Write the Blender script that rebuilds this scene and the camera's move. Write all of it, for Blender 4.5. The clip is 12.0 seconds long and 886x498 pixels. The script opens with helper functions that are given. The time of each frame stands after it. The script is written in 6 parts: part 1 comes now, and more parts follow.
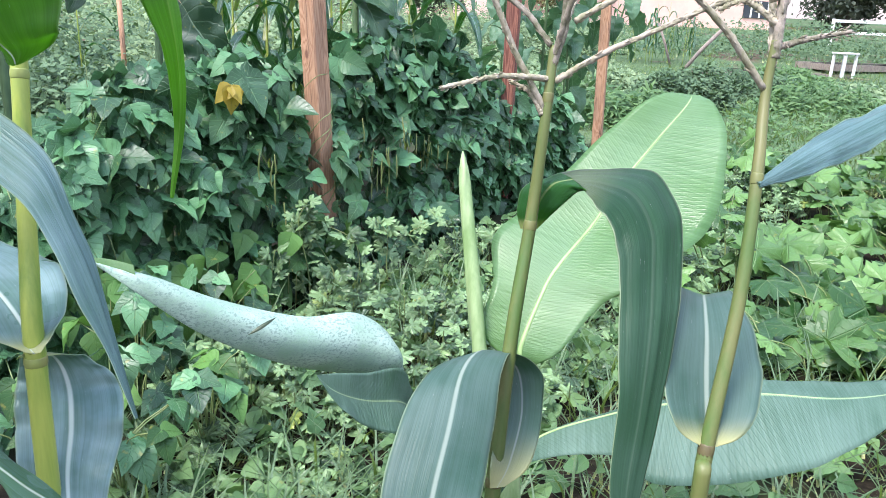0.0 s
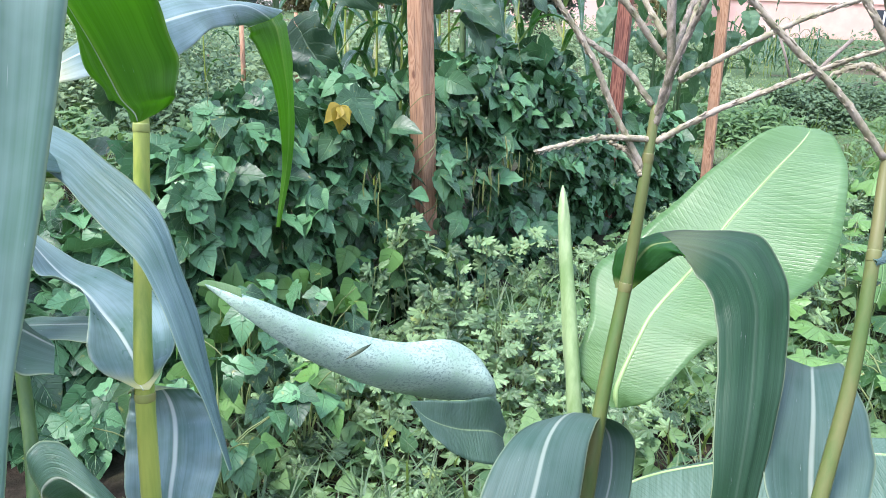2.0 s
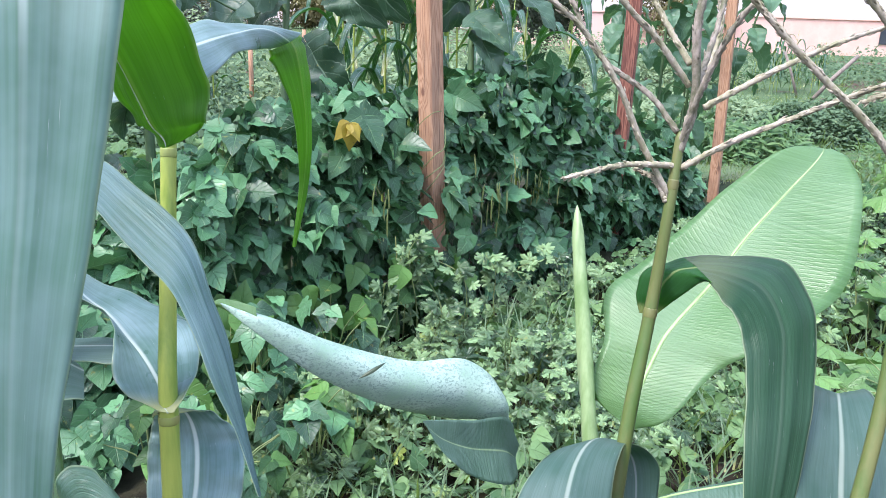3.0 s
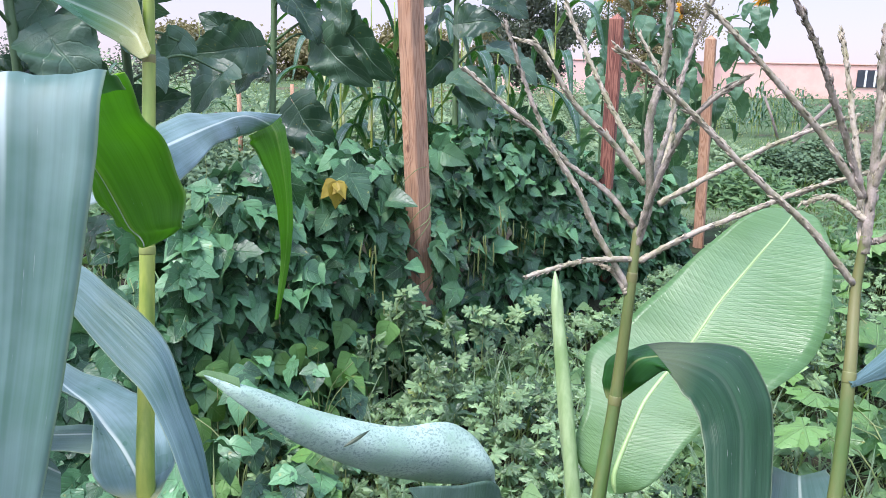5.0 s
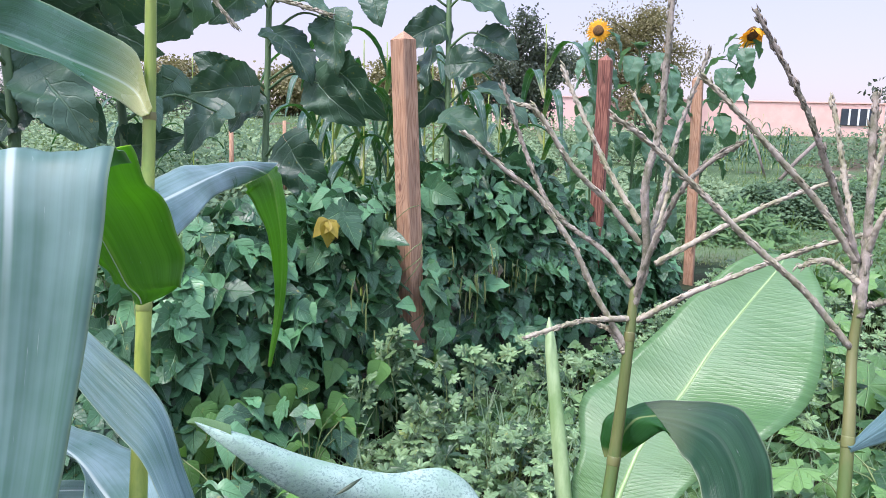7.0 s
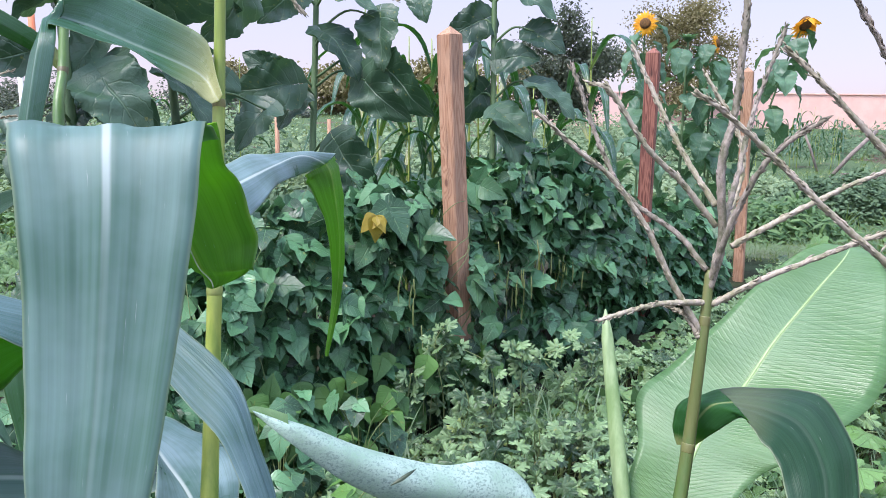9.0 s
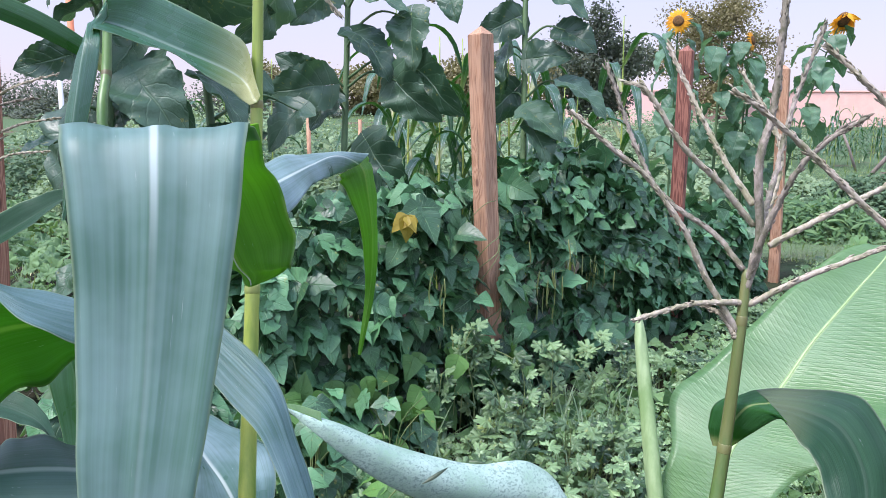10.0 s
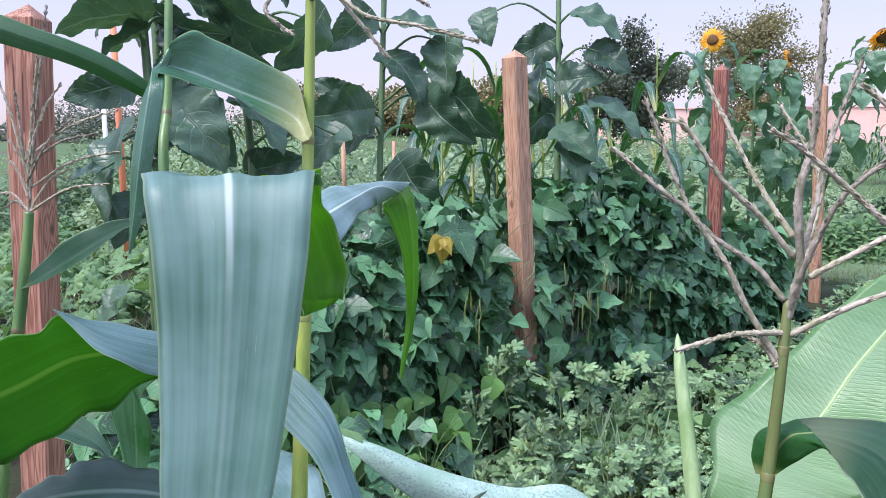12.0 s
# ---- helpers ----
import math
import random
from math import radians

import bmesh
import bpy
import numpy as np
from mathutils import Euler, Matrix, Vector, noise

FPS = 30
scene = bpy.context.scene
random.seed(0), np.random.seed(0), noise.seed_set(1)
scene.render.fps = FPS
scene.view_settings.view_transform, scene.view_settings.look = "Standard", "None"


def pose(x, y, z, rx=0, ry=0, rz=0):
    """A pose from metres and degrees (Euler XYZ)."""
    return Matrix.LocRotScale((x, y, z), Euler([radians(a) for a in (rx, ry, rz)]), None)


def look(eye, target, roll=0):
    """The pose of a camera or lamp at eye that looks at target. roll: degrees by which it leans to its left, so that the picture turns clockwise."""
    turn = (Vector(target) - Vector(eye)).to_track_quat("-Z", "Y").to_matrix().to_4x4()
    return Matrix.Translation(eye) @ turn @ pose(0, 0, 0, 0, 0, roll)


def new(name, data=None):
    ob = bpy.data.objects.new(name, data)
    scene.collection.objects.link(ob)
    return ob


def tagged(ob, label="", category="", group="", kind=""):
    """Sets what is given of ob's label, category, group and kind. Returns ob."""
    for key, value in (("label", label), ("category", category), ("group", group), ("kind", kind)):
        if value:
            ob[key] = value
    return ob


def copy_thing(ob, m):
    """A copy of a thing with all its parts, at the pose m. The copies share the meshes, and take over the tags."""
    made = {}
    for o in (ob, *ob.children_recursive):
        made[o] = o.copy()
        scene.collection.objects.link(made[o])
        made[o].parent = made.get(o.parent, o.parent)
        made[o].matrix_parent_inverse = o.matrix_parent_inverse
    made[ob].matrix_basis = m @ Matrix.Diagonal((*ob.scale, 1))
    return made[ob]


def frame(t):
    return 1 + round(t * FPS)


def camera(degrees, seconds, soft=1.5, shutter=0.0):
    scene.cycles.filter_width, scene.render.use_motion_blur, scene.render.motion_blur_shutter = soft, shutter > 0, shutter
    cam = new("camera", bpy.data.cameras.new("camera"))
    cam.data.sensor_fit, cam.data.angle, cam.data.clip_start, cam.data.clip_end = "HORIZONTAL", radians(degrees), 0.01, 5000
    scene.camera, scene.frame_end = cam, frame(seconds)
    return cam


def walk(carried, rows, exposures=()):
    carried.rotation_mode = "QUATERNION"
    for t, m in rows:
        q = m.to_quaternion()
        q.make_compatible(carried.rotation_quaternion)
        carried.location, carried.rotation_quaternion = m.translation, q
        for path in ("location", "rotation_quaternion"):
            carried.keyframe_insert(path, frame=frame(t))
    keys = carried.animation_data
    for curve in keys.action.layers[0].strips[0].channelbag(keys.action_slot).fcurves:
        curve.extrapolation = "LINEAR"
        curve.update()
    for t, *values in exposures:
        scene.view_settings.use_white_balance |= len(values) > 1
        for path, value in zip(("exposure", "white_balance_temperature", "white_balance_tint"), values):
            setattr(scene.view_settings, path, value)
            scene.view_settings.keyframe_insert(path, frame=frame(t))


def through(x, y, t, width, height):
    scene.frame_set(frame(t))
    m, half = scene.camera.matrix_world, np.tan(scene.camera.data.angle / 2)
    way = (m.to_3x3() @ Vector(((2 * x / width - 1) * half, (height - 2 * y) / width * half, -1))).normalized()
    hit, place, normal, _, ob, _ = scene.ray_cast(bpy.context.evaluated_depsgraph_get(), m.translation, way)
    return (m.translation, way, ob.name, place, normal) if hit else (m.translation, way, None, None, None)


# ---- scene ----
cam = camera(61.9, 12.0, soft=0.6)
PATH = [
    (0, (-0.015, 0.047, 1.29), (0.005, 1.954, 0.69), 2.6),
    (0.5, (-0.004, 0.057, 1.299), (-0.094, 1.961, 0.695), 2.4),
    (1, (-0.01, 0.056, 1.309), (-0.177, 1.956, 0.705), 2.3),
    (1.5, (-0.01, 0.059, 1.313), (-0.233, 1.955, 0.718), 2.2),
    (2, (-0.01, 0.059, 1.325), (-0.263, 1.956, 0.744), 2.1),
    (2.5, (-0.018, 0.059, 1.326), (-0.283, 1.96, 0.764), 2.2),
    (3, (-0.026, 0.056, 1.333), (-0.296, 1.962, 0.79), 2.1),
    (5, (-0.008, 0.047, 1.377), (-0.261, 1.986, 0.954), 1.2),
    (5.5, (-0.006, 0.043, 1.385), (-0.25, 1.99, 0.993), 1.3),
    (6, (-0.002, 0.046, 1.388), (-0.236, 1.999, 1.025), 1.4),
    (6.5, (-0.007, 0.047, 1.397), (-0.233, 2.005, 1.061), 1.5),
    (8.5, (-0.035, 0.049, 1.389), (-0.338, 1.998, 1.062), 1.0),
    (9, (-0.037, 0.046, 1.384), (-0.38, 1.987, 1.045), 0.8),
    (9.5, (-0.038, 0.04, 1.386), (-0.42, 1.973, 1.041), 0.7),
    (10, (-0.04, 0.041, 1.384), (-0.462, 1.966, 1.044), 0.5),
    (10.5, (-0.042, 0.04, 1.385), (-0.496, 1.96, 1.058), 0.3),
    (11, (-0.044, 0.035, 1.392), (-0.532, 1.95, 1.084), 0.1),
    (11.5, (-0.044, 0.026, 1.397), (-0.554, 1.938, 1.106), -0.2),
    (12, (-0.046, 0.018, 1.398), (-0.556, 1.93, 1.109), -0.1),
]
walk(cam, [(t, look(eye, target, roll)) for t, eye, target, roll in PATH],
     exposures=[(0, 0.50, 6280, 14.5), (3, 0.44, 6130, 17), (5, 0.25, 6080, 19.5), (8.5, 0.16, 6080, 20.5), (12, 0.15, 5980, 20.5)])

# ---- light: a pale dusk sky: faintly pink low down ahead, brighter overhead and behind the camera ----
world = bpy.data.worlds.new("world")
scene.world = world
world.use_nodes = True
wn, wl = world.node_tree.nodes, world.node_tree.links
wn.clear()
sky = wn.new("ShaderNodeTexSky")
sky.sky_type, sky.sun_disc = "NISHITA", False
sky.sun_elevation, sky.sun_rotation = radians(60), radians(225)
sky_bg = wn.new("ShaderNodeBackground")
sky_bg.inputs["Strength"].default_value = 0.06
wl.new(sky.outputs["Color"], sky_bg.inputs["Color"])
cloud_bg = wn.new("ShaderNodeBackground")
coord = wn.new("ShaderNodeTexCoord")
split = wn.new("ShaderNodeSeparateXYZ")
wl.new(coord.outputs["Generated"], split.inputs[0])
ramp = wn.new("ShaderNodeValToRGB")
wl.new(split.outputs["Z"], ramp.inputs["Fac"])
er = ramp.color_ramp.elements
er[0].position, er[0].color = 0.0, (0.84, 0.66, 0.75, 1)
er[1].position, er[1].color = 0.9, (0.74, 0.95, 1.32, 1)
e = er.new(0.12)
e.color = (0.86, 0.78, 0.88, 1)
e = er.new(0.3)
e.color = (0.82, 0.92, 1.12, 1)
lift = wn.new("ShaderNodeMapRange")
lift.inputs["From Min"].default_value, lift.inputs["From Max"].default_value = 0.18, 0.8
lift.inputs["To Min"].default_value, lift.inputs["To Max"].default_value = 0.62, 1.25
wl.new(split.outputs["Z"], lift.inputs["Value"])
wl.new(ramp.outputs["Color"], cloud_bg.inputs["Color"])
glow = wn.new("ShaderNodeMapRange")
glow.inputs["From Min"].default_value, glow.inputs["From Max"].default_value = 0.15, -0.95
glow.inputs["To Min"].default_value, glow.inputs["To Max"].default_value = 0.0, 0.55
wl.new(split.outputs["Y"], glow.inputs["Value"])
both = wn.new("ShaderNodeMath")
wl.new(lift.outputs["Result"], both.inputs[0])
wl.new(glow.outputs["Result"], both.inputs[1])
wl.new(both.outputs[0], cloud_bg.inputs["Strength"])
add = wn.new("ShaderNodeAddShader")
wl.new(sky_bg.outputs[0], add.inputs[0])
wl.new(cloud_bg.outputs[0], add.inputs[1])
wout = wn.new("ShaderNodeOutputWorld")
wl.new(add.outputs[0], wout.inputs["Surface"])

sun = new("sun", bpy.data.lights.new("sun", "SUN"))
sun.data.energy, sun.data.angle, sun.data.color = 4.8, radians(20), (1.0, 0.96, 0.86)
sun.matrix_world = look((-2.6, -1.6, 6.5), (0, 1, 0))


# ---- materials ----
class Nodes:
    """A small hand for node materials."""

    def __init__(self, name):
        self.mat = bpy.data.materials.new(name)
        self.mat.use_nodes = True
        self.tree = self.mat.node_tree
        self.tree.nodes.clear()

    def add(self, kind, **inputs):
        n = self.tree.nodes.new(kind)
        for key, value in inputs.items():
            self.set(n.inputs[key.replace("_", " ")], value)
        return n

    def set(self, socket, value):
        if isinstance(value, bpy.types.NodeSocket):
            self.tree.links.new(value, socket)
        else:
            socket.default_value = value

    def maths(self, op, a, b=0.0, clamp=False):
        n = self.tree.nodes.new("ShaderNodeMath")
        n.operation, n.use_clamp = op, clamp
        self.set(n.inputs[0], a)
        self.set(n.inputs[1], b)
        return n.outputs[0]

    def mix(self, fac, a, b):
        n = self.tree.nodes.new("ShaderNodeMix")
        n.data_type = "RGBA"
        self.set(n.inputs[0], fac)
        self.set(n.inputs[6], (*a, 1) if isinstance(a, tuple) else a)
        self.set(n.inputs[7], (*b, 1) if isinstance(b, tuple) else b)
        return n.outputs[2]

    def noise(self, vector, scale, detail=3.0, rough=0.55):
        n = self.add("ShaderNodeTexNoise", Scale=scale, Detail=detail, Roughness=rough)
        if vector is not None:
            self.set(n.inputs["Vector"], vector)
        return n.outputs["Fac"]

    def step(self, value, lo, hi, out_lo=0.0, out_hi=1.0):
        n = self.add("ShaderNodeMapRange", Value=value, From_Min=lo, From_Max=hi, To_Min=out_lo, To_Max=out_hi)
        n.interpolation_type = "SMOOTHSTEP"
        return n.outputs[0]

    def stretch(self, vector, x, y, z):
        n = self.add("ShaderNodeMapping", Vector=vector, Scale=(x, y, z))
        return n.outputs[0]

    def finish(self, colour, rough=0.6, bump=None, strength=0.3, distance=0.002, through=0.0, through_colour=None, spec=0.5, sheen=0.0):
        b = self.add("ShaderNodeBsdfPrincipled")
        self.set(b.inputs["Base Color"], (*colour, 1) if isinstance(colour, tuple) else colour)
        self.set(b.inputs["Roughness"], rough)
        self.set(b.inputs["Specular IOR Level"], spec)
        if bump is not None:
            n = self.add("ShaderNodeBump", Height=bump, Strength=strength, Distance=distance)
            self.set(b.inputs["Normal"], n.outputs[0])
        shader = b.outputs[0]
        if through:
            tr = self.add("ShaderNodeBsdfTranslucent")
            c = through_colour if through_colour is not None else colour
            self.set(tr.inputs["Color"], (*c, 1) if isinstance(c, tuple) else c)
            m = self.add("ShaderNodeMixShader", Fac=through)
            self.set(m.inputs[1], shader)
            self.set(m.inputs[2], tr.outputs[0])
            shader = m.outputs[0]
        out = self.add("ShaderNodeOutputMaterial")
        self.set(out.inputs["Surface"], shader)
        return self.mat


def uv_parts(n):
    """u runs across the blade from -1 to 1, v along it from 0 to 1."""
    uv = n.add("ShaderNodeUVMap")
    uv.uv_map = "blade"
    s = n.add("ShaderNodeSeparateXYZ", Vector=uv.outputs[0])
    return uv.outputs[0], s.outputs["X"], s.outputs["Y"]


def broad_leaf(name, dark, light, vein, veins=6.0, slant=0.55, rough=0.45, through=0.25, worn=(0.30, 0.27, 0.05), wear=0.12, odd=None, line_mix=0.45, spec=0.42):
    """A net-veined leaf: side veins leave the midrib at a slant; each leaf differs a little."""
    n = Nodes(name)
    uv, u, v = uv_parts(n)
    geo = n.add("ShaderNodeNewGeometry")
    info = n.add("ShaderNodeObjectInfo")
    island = n.maths("FRACT", n.maths("ADD", geo.outputs["Random Per Island"], info.outputs["Random"]))
    spots = n.noise(geo.outputs["Position"], 9.0, 4.0)
    fine = n.noise(geo.outputs["Position"], 90.0, 3.0)
    mixer = n.maths("ADD", n.maths("MULTIPLY", island, 0.75), n.maths("MULTIPLY", spots, 0.35))
    colour = n.mix(n.step(mixer, 0.1, 0.95), dark, light)
    if odd:
        colour = n.mix(n.step(island, 0.984, 0.992), colour, odd)
    au = n.maths("ABSOLUTE", u)
    mid = n.step(au, 0.0, 0.055, 1.0, 0.0)
    wave = n.maths("FRACT", n.maths("MULTIPLY", n.maths("SUBTRACT", v, n.maths("MULTIPLY", au, slant * 0.5)), veins))
    side = n.step(n.maths("ABSOLUTE", n.maths("SUBTRACT", wave, 0.5)), 0.0, 0.10, 1.0, 0.0)
    lines = n.maths("MAXIMUM", mid, n.maths("MULTIPLY", side, 0.32))
    colour = n.mix(n.maths("MULTIPLY", lines, line_mix), colour, vein)
    tatter = n.maths("MULTIPLY", n.step(n.noise(geo.outputs["Position"], 38.0, 2.0), 0.66, 0.74), wear * 4)
    colour = n.mix(tatter, colour, worn)
    specks = n.step(n.noise(geo.outputs["Position"], 210.0, 2.0), 0.66, 0.72, 0.0, 0.35)
    colour = n.mix(specks, colour, (light[0] * 1.5, light[1] * 1.4, light[2] * 1.3))
    relief = n.maths("SUBTRACT", n.maths("ADD", n.maths("MULTIPLY", fine, 0.5), n.maths("MULTIPLY", spots, 0.5)), lines)
    glow = n.mix(0.5, colour, (light[0] * 1.6, light[1] * 1.7, light[2] * 0.7))
    return n.finish(colour, n.step(spots, 0.3, 0.7, rough - 0.08, rough + 0.12), relief, 0.8, 0.005, through, glow, spec)


def grass_leaf(name, dark, light, rib, wax_sheen=(0.30, 0.42, 0.45), streak=55.0, rough=0.38, through=0.3, bloom=0.45, ridges=0.4, across=False, rib_mix=0.8, vein_mix=0.17, scuff=(0.62, 0.66, 0.58), lit=None, fade=None, spec=0.6, foot=0.9, calm=0.6):
    """A parallel-veined blade with a pale midrib; patches of waxy blue also paint in sky sheen. across: veins run from
    rib to edge.
    """
    n = Nodes(name)
    uv, u, v = uv_parts(n)
    geo = n.add("ShaderNodeNewGeometry")
    lines = n.noise(n.stretch(uv, 0.6 if across else streak * 0.5, streak * 2.6 if across else 1.2, 1.0), 1.0, 3.0, 0.6)
    broad = n.noise(n.stretch(uv, 1.2 if across else 7.0, 3.0 if across else 1.5, 1.0), 1.0, 2.0)
    cloudy = n.noise(geo.outputs["Position"], 6.0 if across else 16.0, 4.0)
    colour = n.mix(n.step(n.maths("ADD", n.maths("MULTIPLY", lines, calm), n.maths("MULTIPLY", broad, 1.0 - calm)), 0.3, 0.7), dark, light)
    # Pale blue patches: waxy coating plus reflected sky, both mixed into the colour.
    colour = n.mix(n.maths("MULTIPLY", n.step(n.maths("ADD", cloudy, n.maths("MULTIPLY", lines, 0.4)), 0.45, 0.95), bloom), colour, wax_sheen)
    au = n.maths("ABSOLUTE", u)
    height = n.maths("ADD", lines, n.maths("MULTIPLY", broad, 0.8))
    if across:
        wob = n.maths("ADD", n.maths("SUBTRACT", v, n.maths("MULTIPLY", au, 0.06)), n.maths("MULTIPLY", broad, 0.012))
        vein = n.step(n.maths("ABSOLUTE", n.maths("SUBTRACT", n.maths("FRACT", n.maths("MULTIPLY", wob, 105.0)), 0.5)), 0.02, 0.22, 1.0, 0.0)
        colour = n.mix(n.maths("MULTIPLY", vein, vein_mix), colour, dark)
        height = n.maths("SUBTRACT", height, n.maths("MULTIPLY", vein, vein_mix * 1.4))
    mid = n.step(au, 0.008, 0.035, 1.0, 0.0) if across else n.step(au, 0.02, 0.07, 1.0, 0.0)
    if not across:
        colour = n.mix(n.step(v, 0.04, 0.21, foot, 0.0), colour, (0.58, 0.56, 0.26))
        hair = n.noise(n.stretch(uv, 46.0, 0.8, 1.0), 1.0, 2.0, 0.5)
        colour = n.mix(n.step(hair, 0.50, 0.66, 0.0, 0.5 * calm), colour, (dark[0] * 0.7, dark[1] * 0.7, dark[2] * 0.7))
        height = n.maths("ADD", height, n.maths("MULTIPLY", hair, 1.1 * calm))
    if fade:
        mid = n.maths("MULTIPLY", mid, n.step(v, fade, fade + 0.16, 1.0, 0.12))
    colour = n.mix(n.maths("MULTIPLY", mid, rib_mix), colour, rib)
    if not across:
        colour = n.mix(n.step(au, 0.955, 0.99, 0.0, 0.45), colour, (0.42, 0.52, 0.30))
    dots = n.step(n.noise(n.stretch(uv, 60.0 if across else 40.0, 130.0 if across else 14.0, 1.0), 1.0, 3.0), 0.62 if vein_mix < 0.1 else 0.70, 0.70 if vein_mix < 0.1 else 0.76)
    colour = n.mix(n.maths("MULTIPLY", dots, 0.5), colour, scuff)
    glow = n.mix(0.62, colour, lit) if lit else n.mix(0.75, colour, (light[0] * 2.4, light[1] * 2.1, light[2] * 0.25))
    return n.finish(colour, n.step(cloudy, 0.3, 0.7, rough - 0.06, rough + 0.15), height, ridges, 0.002, through, glow, spec)


def plain_plant(name, a, b, rough=0.55, scale=30.0, stretch=0.15, bump=0.4):
    """Stems, tassels and bark: lengthwise streaks of two colours."""
    n = Nodes(name)
    co = n.add("ShaderNodeTexCoord").outputs["Object"]
    s = n.noise(n.stretch(co, 1.0, 1.0, stretch), scale, 5.0, 0.65)
    big = n.noise(co, scale * 0.2, 2.0)
    colour = n.mix(n.step(n.maths("ADD", n.maths("MULTIPLY", s, 0.7), n.maths("MULTIPLY", big, 0.3)), 0.35, 0.65), a, b)
    return n.finish(colour, rough, s, bump, 0.002)


def wood(name, pale, warm, dark):
    """Rough-sawn cedar: wandering long grain, fine fibres, cracks and knots, greyed in patches."""
    n = Nodes(name)
    co = n.add("ShaderNodeTexCoord").outputs["Object"]
    info = n.add("ShaderNodeObjectInfo")
    shifted = n.add("ShaderNodeVectorMath", Vector=co)
    shifted.operation = "ADD"
    n.set(shifted.inputs[1], info.outputs["Random"])
    co = shifted.outputs[0]
    knots = n.add("ShaderNodeTexVoronoi", Vector=n.stretch(co, 1.0, 1.0, 0.5), Scale=6.0)
    near_knot = n.step(knots.outputs["Distance"], 0.06, 0.30, 1.0, 0.0)
    k = n.step(knots.outputs["Distance"], 0.04, 0.085, 1.0, 0.0)
    wander = n.noise(n.stretch(co, 4.0, 4.0, 0.9), 2.2, 2.0)
    grain = n.maths("ADD", n.noise(n.stretch(co, 1.0, 1.0, 0.03), 26.0, 3.0), n.maths("ADD", n.maths("MULTIPLY", wander, 0.9), n.maths("MULTIPLY", near_knot, 0.25)))
    rings = n.maths("ABSOLUTE", n.maths("SUBTRACT", n.maths("FRACT", n.maths("MULTIPLY", grain, 9.0)), 0.5))
    fibre = n.noise(n.stretch(co, 1.0, 1.0, 0.03), 240.0, 4.0, 0.7)
    blotch = n.noise(n.stretch(co, 1.0, 1.0, 0.4), 9.0, 3.0)
    colour = n.mix(n.step(rings, 0.08, 0.42), warm, pale)
    colour = n.mix(n.maths("MULTIPLY", n.step(fibre, 0.5, 0.72), 0.6), colour, warm)
    colour = n.mix(n.maths("MULTIPLY", n.step(rings, 0.0, 0.10, 1.0, 0.0), 0.3), colour, dark)
    crack = n.step(n.maths("ABSOLUTE", n.maths("SUBTRACT", n.noise(n.stretch(co, 1.0, 1.0, 0.02), 16.0, 2.0), 0.5)), 0.002, 0.010, 1.0, 0.0)
    crack = n.maths("MULTIPLY", crack, n.step(blotch, 0.5, 0.58))
    colour = n.mix(n.maths("MULTIPLY", crack, 0.85), colour, (dark[0] * 0.3, dark[1] * 0.3, dark[2] * 0.3))
    colour = n.mix(n.maths("MULTIPLY", k, 0.85), colour, dark)
    colour = n.mix(n.maths("MULTIPLY", n.step(blotch, 0.48, 0.66), 0.45), colour, (warm[0] * 0.75, warm[1] * 0.85, warm[2]))
    relief = n.maths("SUBTRACT", n.maths("ADD", rings, fibre), n.maths("MULTIPLY", crack, 2.0))
    return n.finish(colour, 0.75, relief, 0.6, 0.003)


def mottled(name, a, b, c, scale, rough=0.9, bump=0.8, distance=0.03):
    n = Nodes(name)
    pos = n.add("ShaderNodeNewGeometry").outputs["Position"]
    big = n.noise(pos, scale * 0.12, 3.0)
    small = n.noise(pos, scale, 6.0, 0.65)
    colour = n.mix(n.step(small, 0.35, 0.65), a, b)
    colour = n.mix(n.step(big, 0.42, 0.62), colour, c)
    return n.finish(colour, rough, small, bump, distance, spec=0.2)


def field_ground(name):
    """Bare dark soil in the plot, grown over with grass further off."""
    n = Nodes(name)
    pos = n.add("ShaderNodeNewGeometry").outputs["Position"]
    big = n.noise(pos, 1.6, 3.0)
    small = n.noise(pos, 14.0, 6.0, 0.65)
    soil = n.mix(n.step(small, 0.35, 0.65), (0.016, 0.013, 0.010), (0.045, 0.035, 0.026))
    soil = n.mix(n.step(big, 0.42, 0.62), soil, (0.032, 0.036, 0.018))
    sward = n.mix(n.step(small, 0.3, 0.7), (0.05, 0.09, 0.04), (0.11, 0.155, 0.075))
    sward = n.mix(n.step(n.noise(pos, 0.35, 3.0), 0.55, 0.62), sward, (0.11, 0.085, 0.06))
    y = n.add("ShaderNodeSeparateXYZ", Vector=pos).outputs["Y"]
    colour = n.mix(n.step(n.maths("ADD", y, n.maths("MULTIPLY", big, 4.0)), 8.5, 12.5), soil, sward)
    return n.finish(colour, 0.95, small, 0.8, 0.03, spec=0.1)


